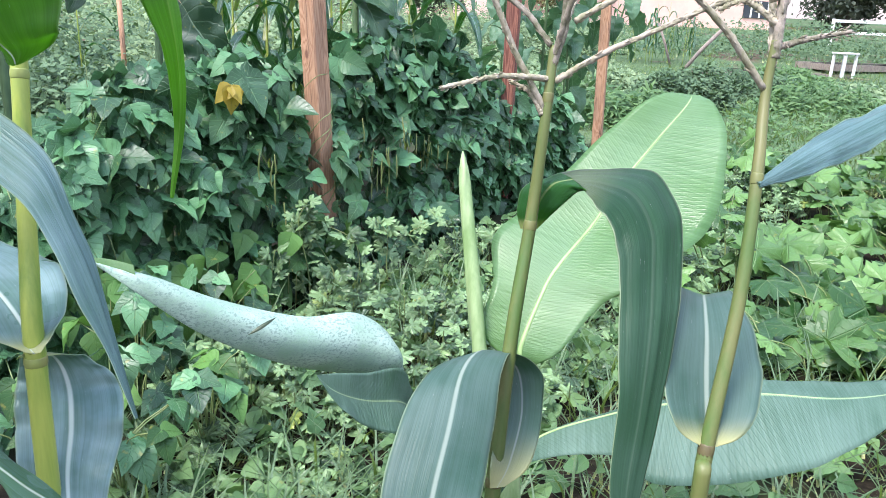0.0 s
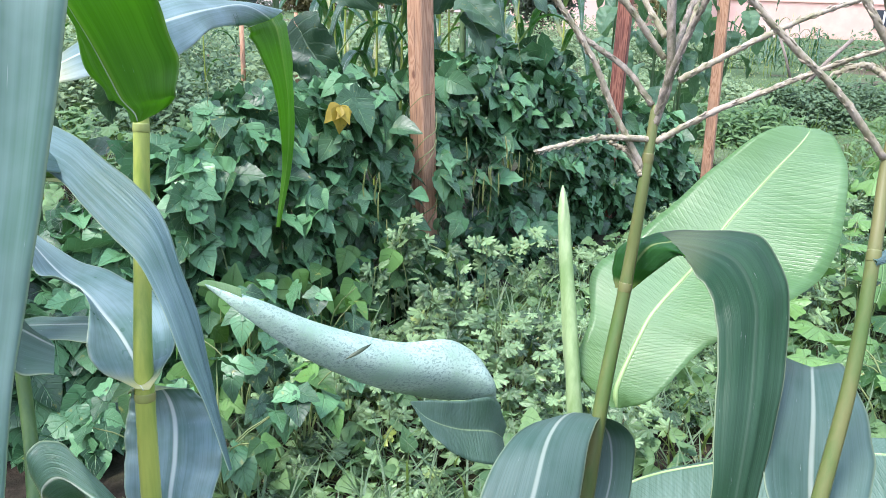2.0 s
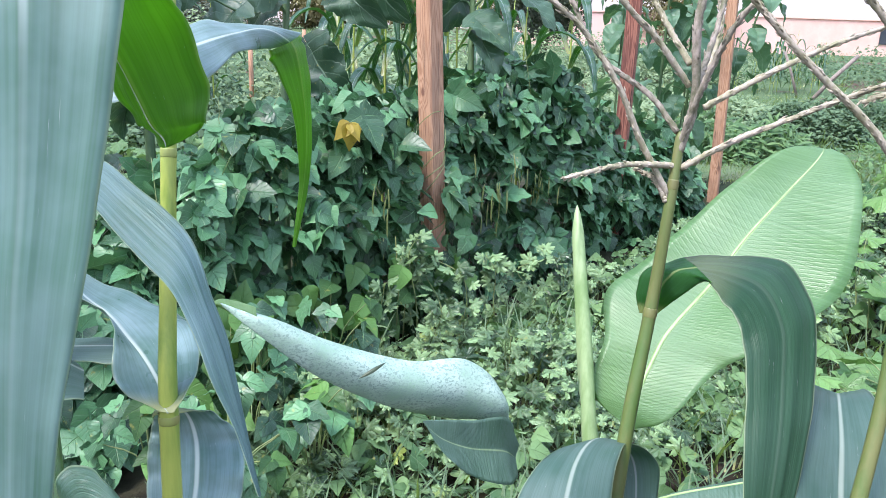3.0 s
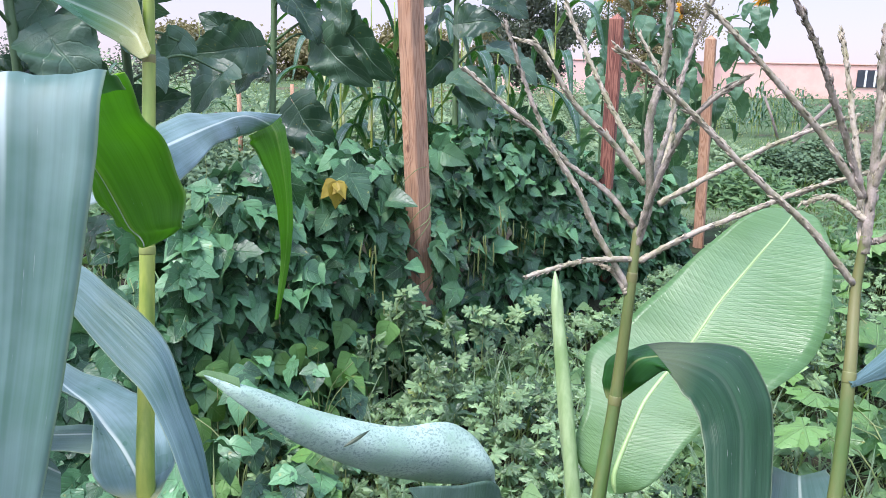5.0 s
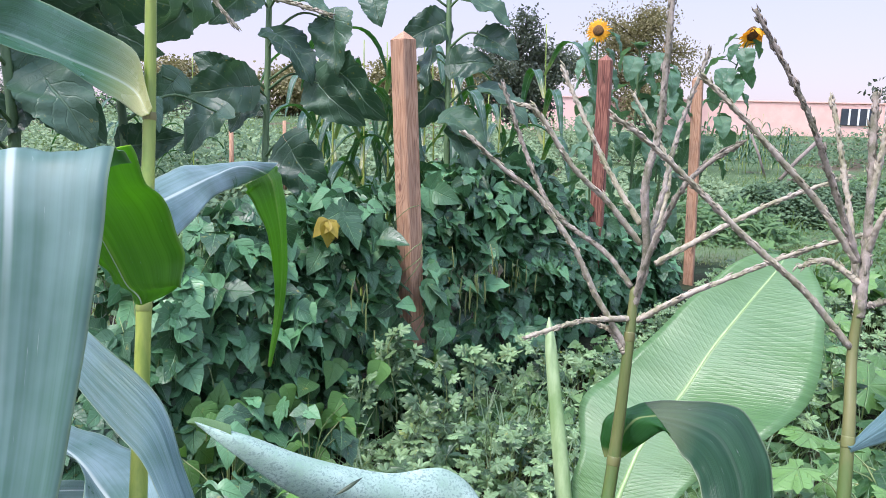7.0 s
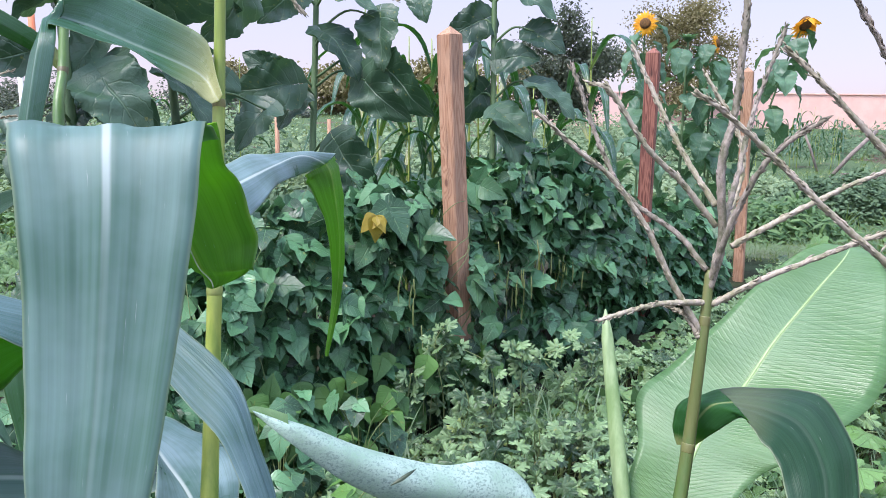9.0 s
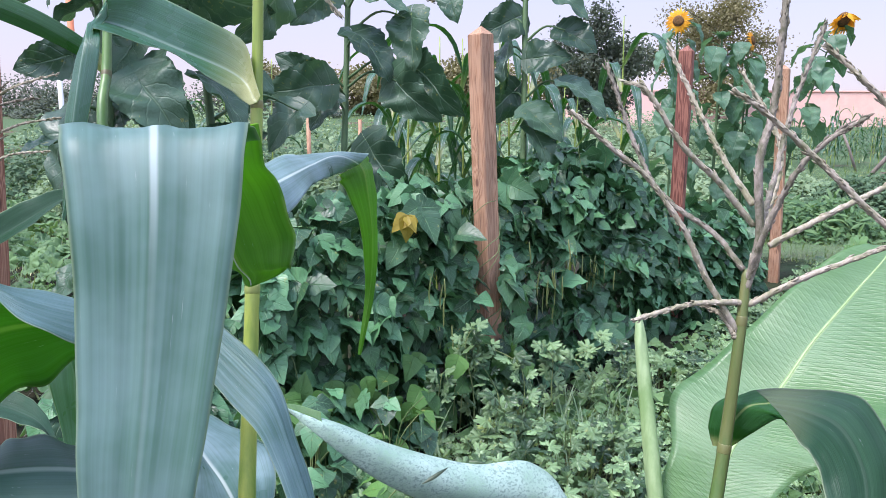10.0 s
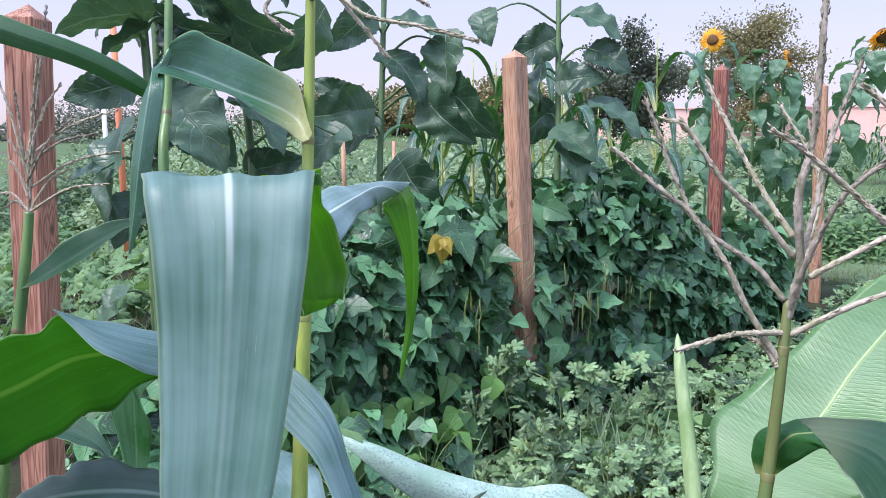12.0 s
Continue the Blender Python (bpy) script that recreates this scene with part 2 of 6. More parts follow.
BEAN = broad_leaf("bean_leaf", (0.008, 0.040, 0.014), (0.100, 0.250, 0.104), (0.24, 0.43, 0.22), 6, 0.6, 0.42, 0.08, line_mix=0.6, spec=0.55)
YOUNG = broad_leaf("young_bean_leaf", (0.012, 0.052, 0.012), (0.105, 0.235, 0.050), (0.20, 0.36, 0.12), 6, 0.6, 0.5, 0.2, line_mix=0.4)
MELON = broad_leaf("melon_leaf", (0.014, 0.046, 0.014), (0.21, 0.335, 0.145), (0.28, 0.40, 0.23), 4, 0.5, 0.38, 0.06, odd=(0.28, 0.34, 0.07), line_mix=0.3, spec=0.5)
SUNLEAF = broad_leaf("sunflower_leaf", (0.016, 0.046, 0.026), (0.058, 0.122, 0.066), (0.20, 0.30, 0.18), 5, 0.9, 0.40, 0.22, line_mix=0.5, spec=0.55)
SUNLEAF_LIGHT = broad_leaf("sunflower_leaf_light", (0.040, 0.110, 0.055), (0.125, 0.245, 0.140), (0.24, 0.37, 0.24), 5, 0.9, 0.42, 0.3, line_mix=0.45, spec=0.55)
SQUASH = broad_leaf("squash_leaf", (0.020, 0.070, 0.018), (0.145, 0.280, 0.080), (0.24, 0.38, 0.16), 5, 0.6, 0.36, 0.2)
WEED = broad_leaf("weed_leaf", (0.05, 0.12, 0.045), (0.15, 0.26, 0.10), (0.22, 0.34, 0.16), 3, 0.5, 0.6, 0.25)
YELLOWED = broad_leaf("yellowed_leaf", (0.26, 0.19, 0.025), (0.46, 0.35, 0.05), (0.30, 0.30, 0.08), 6, 0.6, 0.6, 0.3, (0.12, 0.09, 0.03), 0.2)

FAR = broad_leaf("far_leaf", (0.10, 0.17, 0.085), (0.25, 0.335, 0.18), (0.25, 0.3, 0.15), 2, 0.5, 0.7, 0.2, line_mix=0.0)
BUSHLEAF = broad_leaf("bush_leaf", (0.05, 0.10, 0.05), (0.13, 0.21, 0.11), (0.2, 0.25, 0.15), 2, 0.5, 0.7, 0.2, line_mix=0.0)
TREELEAF = broad_leaf("tree_leaf", (0.055, 0.072, 0.055), (0.115, 0.14, 0.095), (0.1, 0.12, 0.08), 2, 0.5, 0.7, 0.15, line_mix=0.0)
OLIVELEAF = broad_leaf("olive_tree_leaf", (0.14, 0.12, 0.05), (0.27, 0.24, 0.12), (0.2, 0.2, 0.12), 2, 0.5, 0.7, 0.15)
PETAL = broad_leaf("petal", (0.75, 0.31, 0.008), (0.88, 0.46, 0.02), (0.8, 0.45, 0.03), 2, 0.5, 0.5, 0.3, wear=0.0)
GRASS = grass_leaf("grass_blade", (0.024, 0.068, 0.020), (0.13, 0.215, 0.085), (0.22, 0.32, 0.17), bloom=0.12)
CORN = grass_leaf("corn_leaf", (0.022, 0.090, 0.044), (0.085, 0.205, 0.115), (0.62, 0.70, 0.58), (0.34, 0.46, 0.49), 40.0, 0.24, 0.5, 0.26, 0.6)
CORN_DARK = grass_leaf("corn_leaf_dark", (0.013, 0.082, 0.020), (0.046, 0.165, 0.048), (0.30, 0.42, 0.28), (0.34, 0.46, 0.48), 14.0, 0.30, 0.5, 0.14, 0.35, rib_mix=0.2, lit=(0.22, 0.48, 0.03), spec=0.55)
# Underside copy of the corn leaf, with its shade put into the darker green.
CORN_UNDER_SHADE = grass_leaf("corn_leaf_shaded_underside", (0.012, 0.080, 0.016), (0.036, 0.150, 0.032), (0.36, 0.42, 0.16), (0.2, 0.32, 0.3), 14.0, 0.42, 0.5, 0.08, 0.4, rib_mix=0.75, lit=(0.28, 0.64, 0.04), spec=0.4)
# Brighter copy of the corn leaf: light shining through is put into its green.
CORN_PAINTED_LIT = grass_leaf("corn_leaf_painted_lit", (0.045, 0.165, 0.017), (0.130, 0.330, 0.035), (0.36, 0.46, 0.14), (0.3, 0.45, 0.2), 14.0, 0.4, 0.5, 0.1, 0.3, rib_mix=0.6, lit=(0.36, 0.70, 0.035), spec=0.4, foot=0.0)
CORN_GLOSS = grass_leaf("corn_leaf_glossy", (0.016, 0.088, 0.030), (0.055, 0.180, 0.080), (0.55, 0.66, 0.55), (0.42, 0.57, 0.64), 8.0, 0.22, 0.4, 0.18, 0.35, rib_mix=0.3, lit=(0.22, 0.48, 0.03), spec=0.65)
# Darkened copy of the corn leaf: shade is put into the base colour.
CORN_SHADED = grass_leaf("corn_leaf_painted_shade", (0.010, 0.040, 0.018), (0.028, 0.080, 0.036), (0.30, 0.38, 0.28), (0.30, 0.40, 0.42), 12.0, 0.40, 0.25, 0.05, 0.25, rib_mix=0.08, lit=(0.16, 0.36, 0.03), spec=0.22, foot=0.12, calm=0.6)
CORN_SLATE = grass_leaf("corn_leaf_slate", (0.028, 0.080, 0.054), (0.058, 0.122, 0.090), (0.56, 0.62, 0.52), (0.28, 0.37, 0.37), 12.0, 0.36, 0.3, 0.22, 0.2, lit=(0.22, 0.45, 0.03), spec=0.42, calm=0.4, rib_mix=0.45)
# The next three carry the sky's pale blue reflection in their colours.
CORN_BLUE_SHEEN = grass_leaf("corn_leaf_blue_sheen", (0.048, 0.118, 0.100), (0.11, 0.205, 0.19), (0.60, 0.68, 0.62), (0.24, 0.36, 0.43), 14.0, 0.40, 0.25, 0.42, 0.5, rib_mix=0.0, lit=(0.24, 0.50, 0.03), foot=0.0, spec=0.36, calm=0.7)
CORN_WAXY_SHEEN = grass_leaf("corn_leaf_waxy_sheen", (0.040, 0.115, 0.088), (0.13, 0.235, 0.20), (0.68, 0.75, 0.68), (0.44, 0.57, 0.63), 10.0, 0.32, 0.30, 0.5, 0.18, lit=(0.28, 0.55, 0.03), spec=0.5, calm=0.35)
CORN_FOLD_SHEEN = grass_leaf("corn_leaf_fold_sheen", (0.042, 0.116, 0.082), (0.130, 0.240, 0.200), (0.66, 0.75, 0.74), (0.35, 0.49, 0.51), 5.0, 0.40, 0.42, 0.42, 0.12, rib_mix=0.7, lit=(0.24, 0.52, 0.05), fade=0.27, foot=0.0, calm=0.12, spec=0.45)
BANANA = grass_leaf("banana_leaf", (0.078, 0.190, 0.055), (0.150, 0.285, 0.092), (0.36, 0.48, 0.20), (0.34, 0.50, 0.38), 70.0, 0.36, 0.42, 0.26, 0.42, True, vein_mix=0.18, lit=(0.34, 0.56, 0.10))
BANANA_DARK = grass_leaf("banana_leaf_blue", (0.040, 0.100, 0.062), (0.085, 0.165, 0.110), (0.34, 0.47, 0.24), (0.26, 0.37, 0.33), 70.0, 0.45, 0.25, 0.32, 0.7, True, spec=0.4)


def scurfy(name, dark, light, fleck):
    """A leaf's pale underside with a scurfy, flecked bloom."""
    n = Nodes(name)
    pos = n.add("ShaderNodeNewGeometry").outputs["Position"]
    uv, u, v = uv_parts(n)
    big = n.noise(pos, 14.0, 3.0)
    fine = n.noise(n.stretch(pos, 1.0, 1.0, 1.6), 150.0, 4.0, 0.7)
    ribs = n.noise(n.stretch(uv, 1.5, 60.0, 1.0), 1.0, 3.0)
    colour = n.mix(n.step(n.maths("ADD", n.maths("MULTIPLY", big, 0.6), n.maths("MULTIPLY", fine, 0.5)), 0.35, 0.72), dark, light)
    patchy = n.maths("MULTIPLY", n.step(fine, 0.47, 0.60), n.step(big, 0.25, 0.55, 0.35, 1.0))
    colour = n.mix(n.maths("MULTIPLY", patchy, 0.75), colour, fleck)
    return n.finish(colour, 0.55, n.maths("ADD", fine, n.maths("MULTIPLY", ribs, 0.5)), 0.35, 0.002, 0.15, (0.3, 0.45, 0.2))


BANANA_SCURF = scurfy("banana_leaf_scurf", (0.25, 0.40, 0.28), (0.50, 0.64, 0.56), (0.12, 0.20, 0.17))
TEAR = plain_plant("torn_edge", (0.02, 0.04, 0.02), (0.05, 0.07, 0.03))
RIB = plain_plant("leaf_rib", (0.48, 0.56, 0.40), (0.62, 0.68, 0.54), 0.5)
BANANA_RIB = plain_plant("banana_rib", (0.24, 0.38, 0.13), (0.34, 0.46, 0.20), 0.4)
STALK = plain_plant("corn_stalk", (0.17, 0.27, 0.045), (0.40, 0.45, 0.09), 0.4, 40.0, 0.06)
STALK_GREEN = plain_plant("green_corn_stalk", (0.055, 0.13, 0.035), (0.14, 0.24, 0.06), 0.4, 40.0, 0.06)
STALK_BROWN = plain_plant("browned_corn_stalk", (0.070, 0.130, 0.026), (0.165, 0.160, 0.055), 0.5, 40.0, 0.06)
NODE = plain_plant("stalk_node", (0.26, 0.31, 0.08), (0.20, 0.17, 0.06), 0.5)
NODE_BROWN = plain_plant("browned_stalk_node", (0.15, 0.16, 0.05), (0.10, 0.075, 0.035), 0.5)
TASSEL = plain_plant("tassel", (0.23, 0.22, 0.12), (0.47, 0.40, 0.32), 0.8, 160.0, 0.6, 0.8)
TASSEL_DARK = plain_plant("tassel_dark", (0.11, 0.11, 0.06), (0.36, 0.30, 0.25), 0.8, 160.0, 0.6, 0.8)
STEM = plain_plant("green_stem", (0.055, 0.11, 0.045), (0.12, 0.20, 0.08), 0.6)
VINE = plain_plant("vine", (0.10, 0.16, 0.05), (0.22, 0.26, 0.10), 0.6)
PODMAT = plain_plant("bean_pod_skin", (0.17, 0.23, 0.07), (0.30, 0.31, 0.12), 0.5)
SPEARMAT = plain_plant("furled_leaf", (0.15, 0.25, 0.08), (0.31, 0.41, 0.20), 0.5, 30.0, 0.08)
BARK = plain_plant("bark", (0.05, 0.04, 0.03), (0.12, 0.09, 0.07), 0.9)
CEDAR = wood("cedar", (0.51, 0.30, 0.185), (0.39, 0.205, 0.115), (0.13, 0.05, 0.032))
CEDAR_RED = wood("red_cedar", (0.33, 0.135, 0.09), (0.17, 0.056, 0.038), (0.06, 0.02, 0.016))
CEDAR_WARM = wood("warm_cedar", (0.44, 0.225, 0.145), (0.27, 0.110, 0.066), (0.09, 0.034, 0.024))
GREYWOOD = wood("grey_wood", (0.30, 0.25, 0.21), (0.20, 0.155, 0.125), (0.10, 0.075, 0.06))
SOIL = mottled("garden_soil", (0.016, 0.013, 0.010), (0.045, 0.035, 0.026), (0.032, 0.036, 0.018), 14.0)
GROUND = field_ground("soil_and_grass")
PALEPATH = mottled("pale_grass_path", (0.08, 0.125, 0.055), (0.14, 0.19, 0.095), (0.11, 0.13, 0.07), 10.0)
STUCCO = mottled("peach_stucco", (0.80, 0.48, 0.40), (0.86, 0.55, 0.46), (0.82, 0.53, 0.48), 2.0, 0.9, 0.1, 0.01)
SEEDS = plain_plant("seed_disc", (0.05, 0.028, 0.010), (0.18, 0.085, 0.02), 0.9, 90.0, 1.0, 1.0)
WHITEPAINT = mottled("white_plastic", (0.75, 0.75, 0.74), (0.82, 0.82, 0.80), (0.78, 0.77, 0.75), 3.0, 0.5, 0.05, 0.002)
DARKGLASS = mottled("dark_panel", (0.04, 0.05, 0.06), (0.06, 0.07, 0.08), (0.05, 0.055, 0.07), 3.0, 0.3, 0.05, 0.002)
ORANGE = mottled("orange_plastic", (0.70, 0.20, 0.09), (0.75, 0.26, 0.12), (0.72, 0.24, 0.12), 3.0, 0.5, 0.05, 0.002)
WIRE = mottled("wire", (0.22, 0.22, 0.21), (0.3, 0.29, 0.27), (0.25, 0.2, 0.16), 20.0, 0.5, 0.05, 0.002)

rng = np.random.default_rng(7)


# ---- mesh helpers ----
def mesh_of(name, verts, faces, material, uvs=None, smooth=True):
    me = bpy.data.meshes.new(name)
    me.from_pydata(np.asarray(verts, dtype=float).tolist(), [], faces)
    if uvs is not None:
        layer = me.uv_layers.new(name="blade")
        idx = np.empty(len(me.loops), dtype=np.int32)
        me.loops.foreach_get("vertex_index", idx)
        layer.data.foreach_set("uv", np.asarray(uvs, dtype=np.float32)[idx].ravel())
    if smooth:
        me.polygons.foreach_set("use_smooth", np.ones(len(me.polygons), dtype=bool))
    me.materials.append(material)
    me.update()
    return me


def part(name, me, parent, label=""):
    ob = new(name, me)
    ob.parent = parent
    return tagged(ob, label) if label else ob


def thing(name, label, category, group="", kind="", at=None):
    ob = new(name)
    if at is not None:
        ob.matrix_world = at
    ob.empty_display_size = 0.1
    return tagged(ob, label, category, group, kind)


def spline(points, n):
    """Points evenly along a Catmull-Rom curve through the given rows of numbers."""
    p = np.array(points, dtype=float)
    p = np.vstack([2 * p[0] - p[1], p, 2 * p[-1] - p[-2]])
    seg = len(p) - 3
    out = []
    for s in np.linspace(0, seg - 1e-6, n):
        i = int(s)
        f = s - i
        a, b, c, d = p[i], p[i + 1], p[i + 2], p[i + 3]
        out.append(0.5 * (2 * b + (c - a) * f + (2 * a - 5 * b + 4 * c - d) * f * f + (3 * b - a - 3 * c + d) * f ** 3))
    return np.array(out)


def tube_data(path, radii, sides=8, cap=True, bumpy=0.0):
    """A round stem along a path; returns verts, faces and uvs."""
    path, radii = np.asarray(path, float), np.asarray(radii, float)
    tang = np.gradient(path, axis=0)
    tang /= np.linalg.norm(tang, axis=1)[:, None] + 1e-9
    ref = np.array([1.0, 0.0, 0.0]) if abs(tang[0][0]) < 0.8 else np.array([0.0, 1.0, 0.0])
    verts, uvs = [], []
    for i, (p, t, r) in enumerate(zip(path, tang, radii)):
        a = ref - t * (ref @ t)
        a /= np.linalg.norm(a)
        b = np.cross(t, a)
        ref = a
        for k in range(sides):
            ang = 2 * math.pi * k / sides
            rr = r * (1 + bumpy * rng.uniform(-1, 1))
            verts.append(p + rr * (a * math.cos(ang) + b * math.sin(ang)))
            uvs.append((math.cos(ang), i / (len(path) - 1)))
    faces = [(i * sides + k, i * sides + (k + 1) % sides, (i + 1) * sides + (k + 1) % sides, (i + 1) * sides + k)
             for i in range(len(path) - 1) for k in range(sides)]
    if cap:
        faces.append(tuple(range(sides - 1, -1, -1)))
        faces.append(tuple(len(verts) - sides + k for k in range(sides)))
    return verts, faces, uvs


def tube(name, path, radii, material, sides=8, bumpy=0.0):
    v, f, u = tube_data(path, radii, sides, True, bumpy)
    return mesh_of(name, v, f, material, u)


def joined(datas):
    verts, faces, uvs, o = [], [], [], 0
    for v, f, u in datas:
        faces += [tuple(i + o for i in q) for q in f]
        o += len(v)
        if len(v):
            verts.append(np.asarray(v, dtype=float).reshape(-1, 3))
            uvs.append(np.asarray(u, dtype=float).reshape(-1, 2))
    return np.vstack(verts), faces, np.vstack(uvs)


def ribbon_data(stations, n=60, across=12, keel=0.15, ripple=0.02, waves=7.0, seed=0, thick=0.0008, curve=0.0, flute=0.0):
    """A blade along stations of (centre, half-width vector): keeled at the rib, rippled at the edges, with real thickness."""
    r = np.random.default_rng(seed)
    rows = spline([(*st[0], *st[1], st[2] if len(st) > 2 else 0.0) for st in stations], n)
    c, s, m = rows[:, :3], rows[:, 3:6], rows[:, 6]
    t = np.gradient(c, axis=0)
    t /= np.linalg.norm(t, axis=1)[:, None] + 1e-9
    nor = np.cross(t, s)
    nor /= np.linalg.norm(nor, axis=1)[:, None] + 1e-9
    half = np.linalg.norm(s, axis=1)
    ph = r.uniform(0, 6.28, 4)
    top, low, uvs = [], [], []
    for i in range(n):
        v = i / (n - 1)
        for k in range(across + 1):
            u = 2 * k / across - 1
            side = 0 if u < 0 else 1
            wave = math.sin(v * waves * 6.28 + ph[side]) + 0.6 * math.sin(v * waves * 2.3 * 6.28 + ph[side + 2])
            h = half[i] * (keel * abs(u) + 0.3 * keel * (u * u - 0.4) + curve * (u * u - 0.5)) + ripple * half[i] * 2.0 * wave * abs(u) ** 2 + flute * half[i] * (math.sin(u * 7.5 + 0.8 + 0.6 * math.sin(v * 5)) + 0.5 * math.sin(u * 15 + v * 3))
            p = c[i] + s[i] * (m[i] + u * (1 - m[i] if u > 0 else 1 + m[i])) + nor[i] * h
            e = thick * (1 - 0.7 * abs(u))
            top.append(p + nor[i] * e)
            low.append(p - nor[i] * e)
            uvs.append((u, v))
    w = across + 1
    faces = [(i * w + k, i * w + k + 1, (i + 1) * w + k + 1, (i + 1) * w + k) for i in range(n - 1) for k in range(across)]
    o = len(top)
    faces += [tuple(o + j for j in reversed(f)) for f in faces[:]]
    edge = [i * w for i in range(n)], [i * w + across for i in range(n)]
    for line, flip in ((edge[0], False), (edge[1], True)):
        for a, b in zip(line, line[1:]):
            q = (a, b, b + o, a + o)
            faces.append(q if not flip else q[::-1])
    return top + low, faces, uvs + uvs, c + s * m[:, None], nor, half


def leaf_template(rows, width, fold=0.25, droop=0.15, cols=4, tip=0.0, wavy=0.0, length=1.0, dense=1.0):
    """A leaf from its stalk at the origin along +y, 1 long. width(v) gives the half width."""
    verts, uvs = [], []
    for i in range(rows + 1):
        v = (i / rows) ** dense
        w = width(v)
        for k in range(cols + 1):
            u = 2 * k / cols - 1
            y = v * length - (0.26 * tip * abs(u) ** 1.6 * (1 - v) ** 2)
            z = fold * abs(u) * w - droop * v * v + wavy * math.sin(v * 17 + u * 3) * abs(u) * w
            verts.append((u * w, y, z))
            uvs.append((u, v))
    w = cols + 1
    faces = [(i * w + k, i * w + k + 1, (i + 1) * w + k + 1, (i + 1) * w + k) for i in range(rows) for k in range(cols)]
    return np.array(verts), faces, np.array(uvs)


def lobed_template(lobes, depth, spread=2.6, n=5, cup=0.15, fine=0.0):
    """A palmate leaf: a fan round the stalk's end, with deep lobes; about 1 long."""
    m = lobes * n
    verts, uvs = [(0, 0, 0)], [(0, 0)]
    for i in range(m + 1):
        a = -spread + 2 * spread * i / m
        ph = (i / m) * lobes
        lob = abs(math.sin(math.pi * ph)) ** 0.5
        reach = (0.62 + 0.38 * math.cos(a * 0.62)) * (1 - depth * (1 - lob))
        if fine:
            reach *= 1 + fine * math.sin(i * 2.7)
        for f in (0.5, 1.0):
            x, y = math.sin(a) * reach * f, math.cos(a) * reach * f
            verts.append((x * 0.85, y, cup * (f * f) * reach * (0.3 - abs(math.cos(math.pi * ph))) * 0.6 - 0.12 * f * f))
            uvs.append((((ph % 1) - 0.5) * 2 * f, f))
    faces = []
    for i in range(m):
        a, b = 1 + 2 * i, 3 + 2 * i
        faces += [(0, b, a), (a, b, b + 1, a + 1)]
    return np.array(verts), faces, np.array(uvs)


def scatter_data(template, frames):
    """Many copies of a template, each by (place, x, y, z axes already scaled), as one set of arrays."""
    v, f, u = template
    if not frames:
        return np.zeros((0, 3)), [], np.zeros((0, 2))
    places = np.array([p for p, m in frames])
    axes = np.array([m for p, m in frames])
    allv = (np.einsum("kij,vj->kvi", axes, np.asarray(v)) + places[:, None, :]).reshape(-1, 3)
    shift = (np.arange(len(frames)) * len(v))[:, None, None]
    allf = []
    for size in sorted({len(q) for q in f}):
        same = np.array([q for q in f if len(q) == size])
        allf += (same[None] + shift).reshape(-1, size).tolist()
    return allv, allf, np.tile(np.asarray(u), (len(frames), 1))


def scatter_mix(templates, frames):
    """As scatter_data, with the templates taken in turn."""
    return joined([scatter_data(t, frames[k::len(templates)]) for k, t in enumerate(templates)])


def turn(direction, normal, size, roll=0.0, wide=1.0):
    """Axes for a leaf that points along direction with its face towards normal."""
    y = np.asarray(direction, float)
    y = y / np.linalg.norm(y)
    z = np.asarray(normal, float)
    z = z - y * (z @ y)
    z /= np.linalg.norm(z) + 1e-9
    x = np.cross(y, z)
    if roll:
        x, z = x * math.cos(roll) + z * math.sin(roll), z * math.cos(roll) - x * math.sin(roll)
    return np.column_stack([x * wide, y, z]) * size


def ovate(v):
    """An ovate, pointed leaflet."""
    return 0.43 * min(1.0, v / 0.16) ** 0.5 * math.cos(math.pi / 2 * max(0.0, (v - 0.16) / 0.84) ** 0.92) ** 1.08 + 0.004


def heart(v):
    """A broad heart, toothed along its edge."""
    body = 0.48 * min(1.0, v / 0.14) ** 0.45 * math.cos(math.pi / 2 * max(0.0, (v - 0.2) / 0.8) ** 1.15) ** 0.85
    return body * (1 + 0.05 * math.sin(v * 62)) + 0.004


def lance(v):
    return 0.13 * math.sin(math.pi * min(1, v + 0.03) ** 0.7) + 0.003


BEAN_T = leaf_template(8, ovate, 0.22, 0.20, 4, 0.35, 0.10, dense=1.5)
BEAN_TS = [BEAN_T, leaf_template(8, ovate, 0.05, 0.34, 4, 0.35, 0.16, dense=1.5), leaf_template(8, ovate, 0.42, 0.10, 4, 0.35, 0.08, dense=1.5), leaf_template(8, lambda v: ovate(v) * 1.1, 0.14, -0.05, 4, 0.4, 0.2, dense=1.5)]
HEART_T = leaf_template(26, heart, 0.26, 0.34, 10, tip=1.25, wavy=0.12)
LANCE_T = leaf_template(4, lance, 0.3, 0.35, 2)
MELON_T = lobed_template(5, 0.5, 2.3, 6, 0.25, 0.13)
SQUASH_T = lobed_template(5, 0.40, 2.7, 6, 0.3, 0.10)
BLADE_T = leaf_template(5, lambda v: 0.016 * (1 - v) ** 0.5 + 0.002, 0.0, 0.42, 1)
DOT_T = (np.array([(0, 0, 0), (0.32, 0.5, 0.08), (0, 1, -0.1), (-0.32, 0.5, 0.08)]), [(0, 1, 2, 3)], np.array([(0, 0), (1, 0.5), (0, 1), (-1, 0.5)]))


def ground_height(x, y):
    """The garden lies level and rises gently behind."""
    d = max(0.0, y - 9.0)
    return 0.05 * d * min(1.0, d / 10.0) if y < 60 else 2.55 + (y - 60) * 0.01


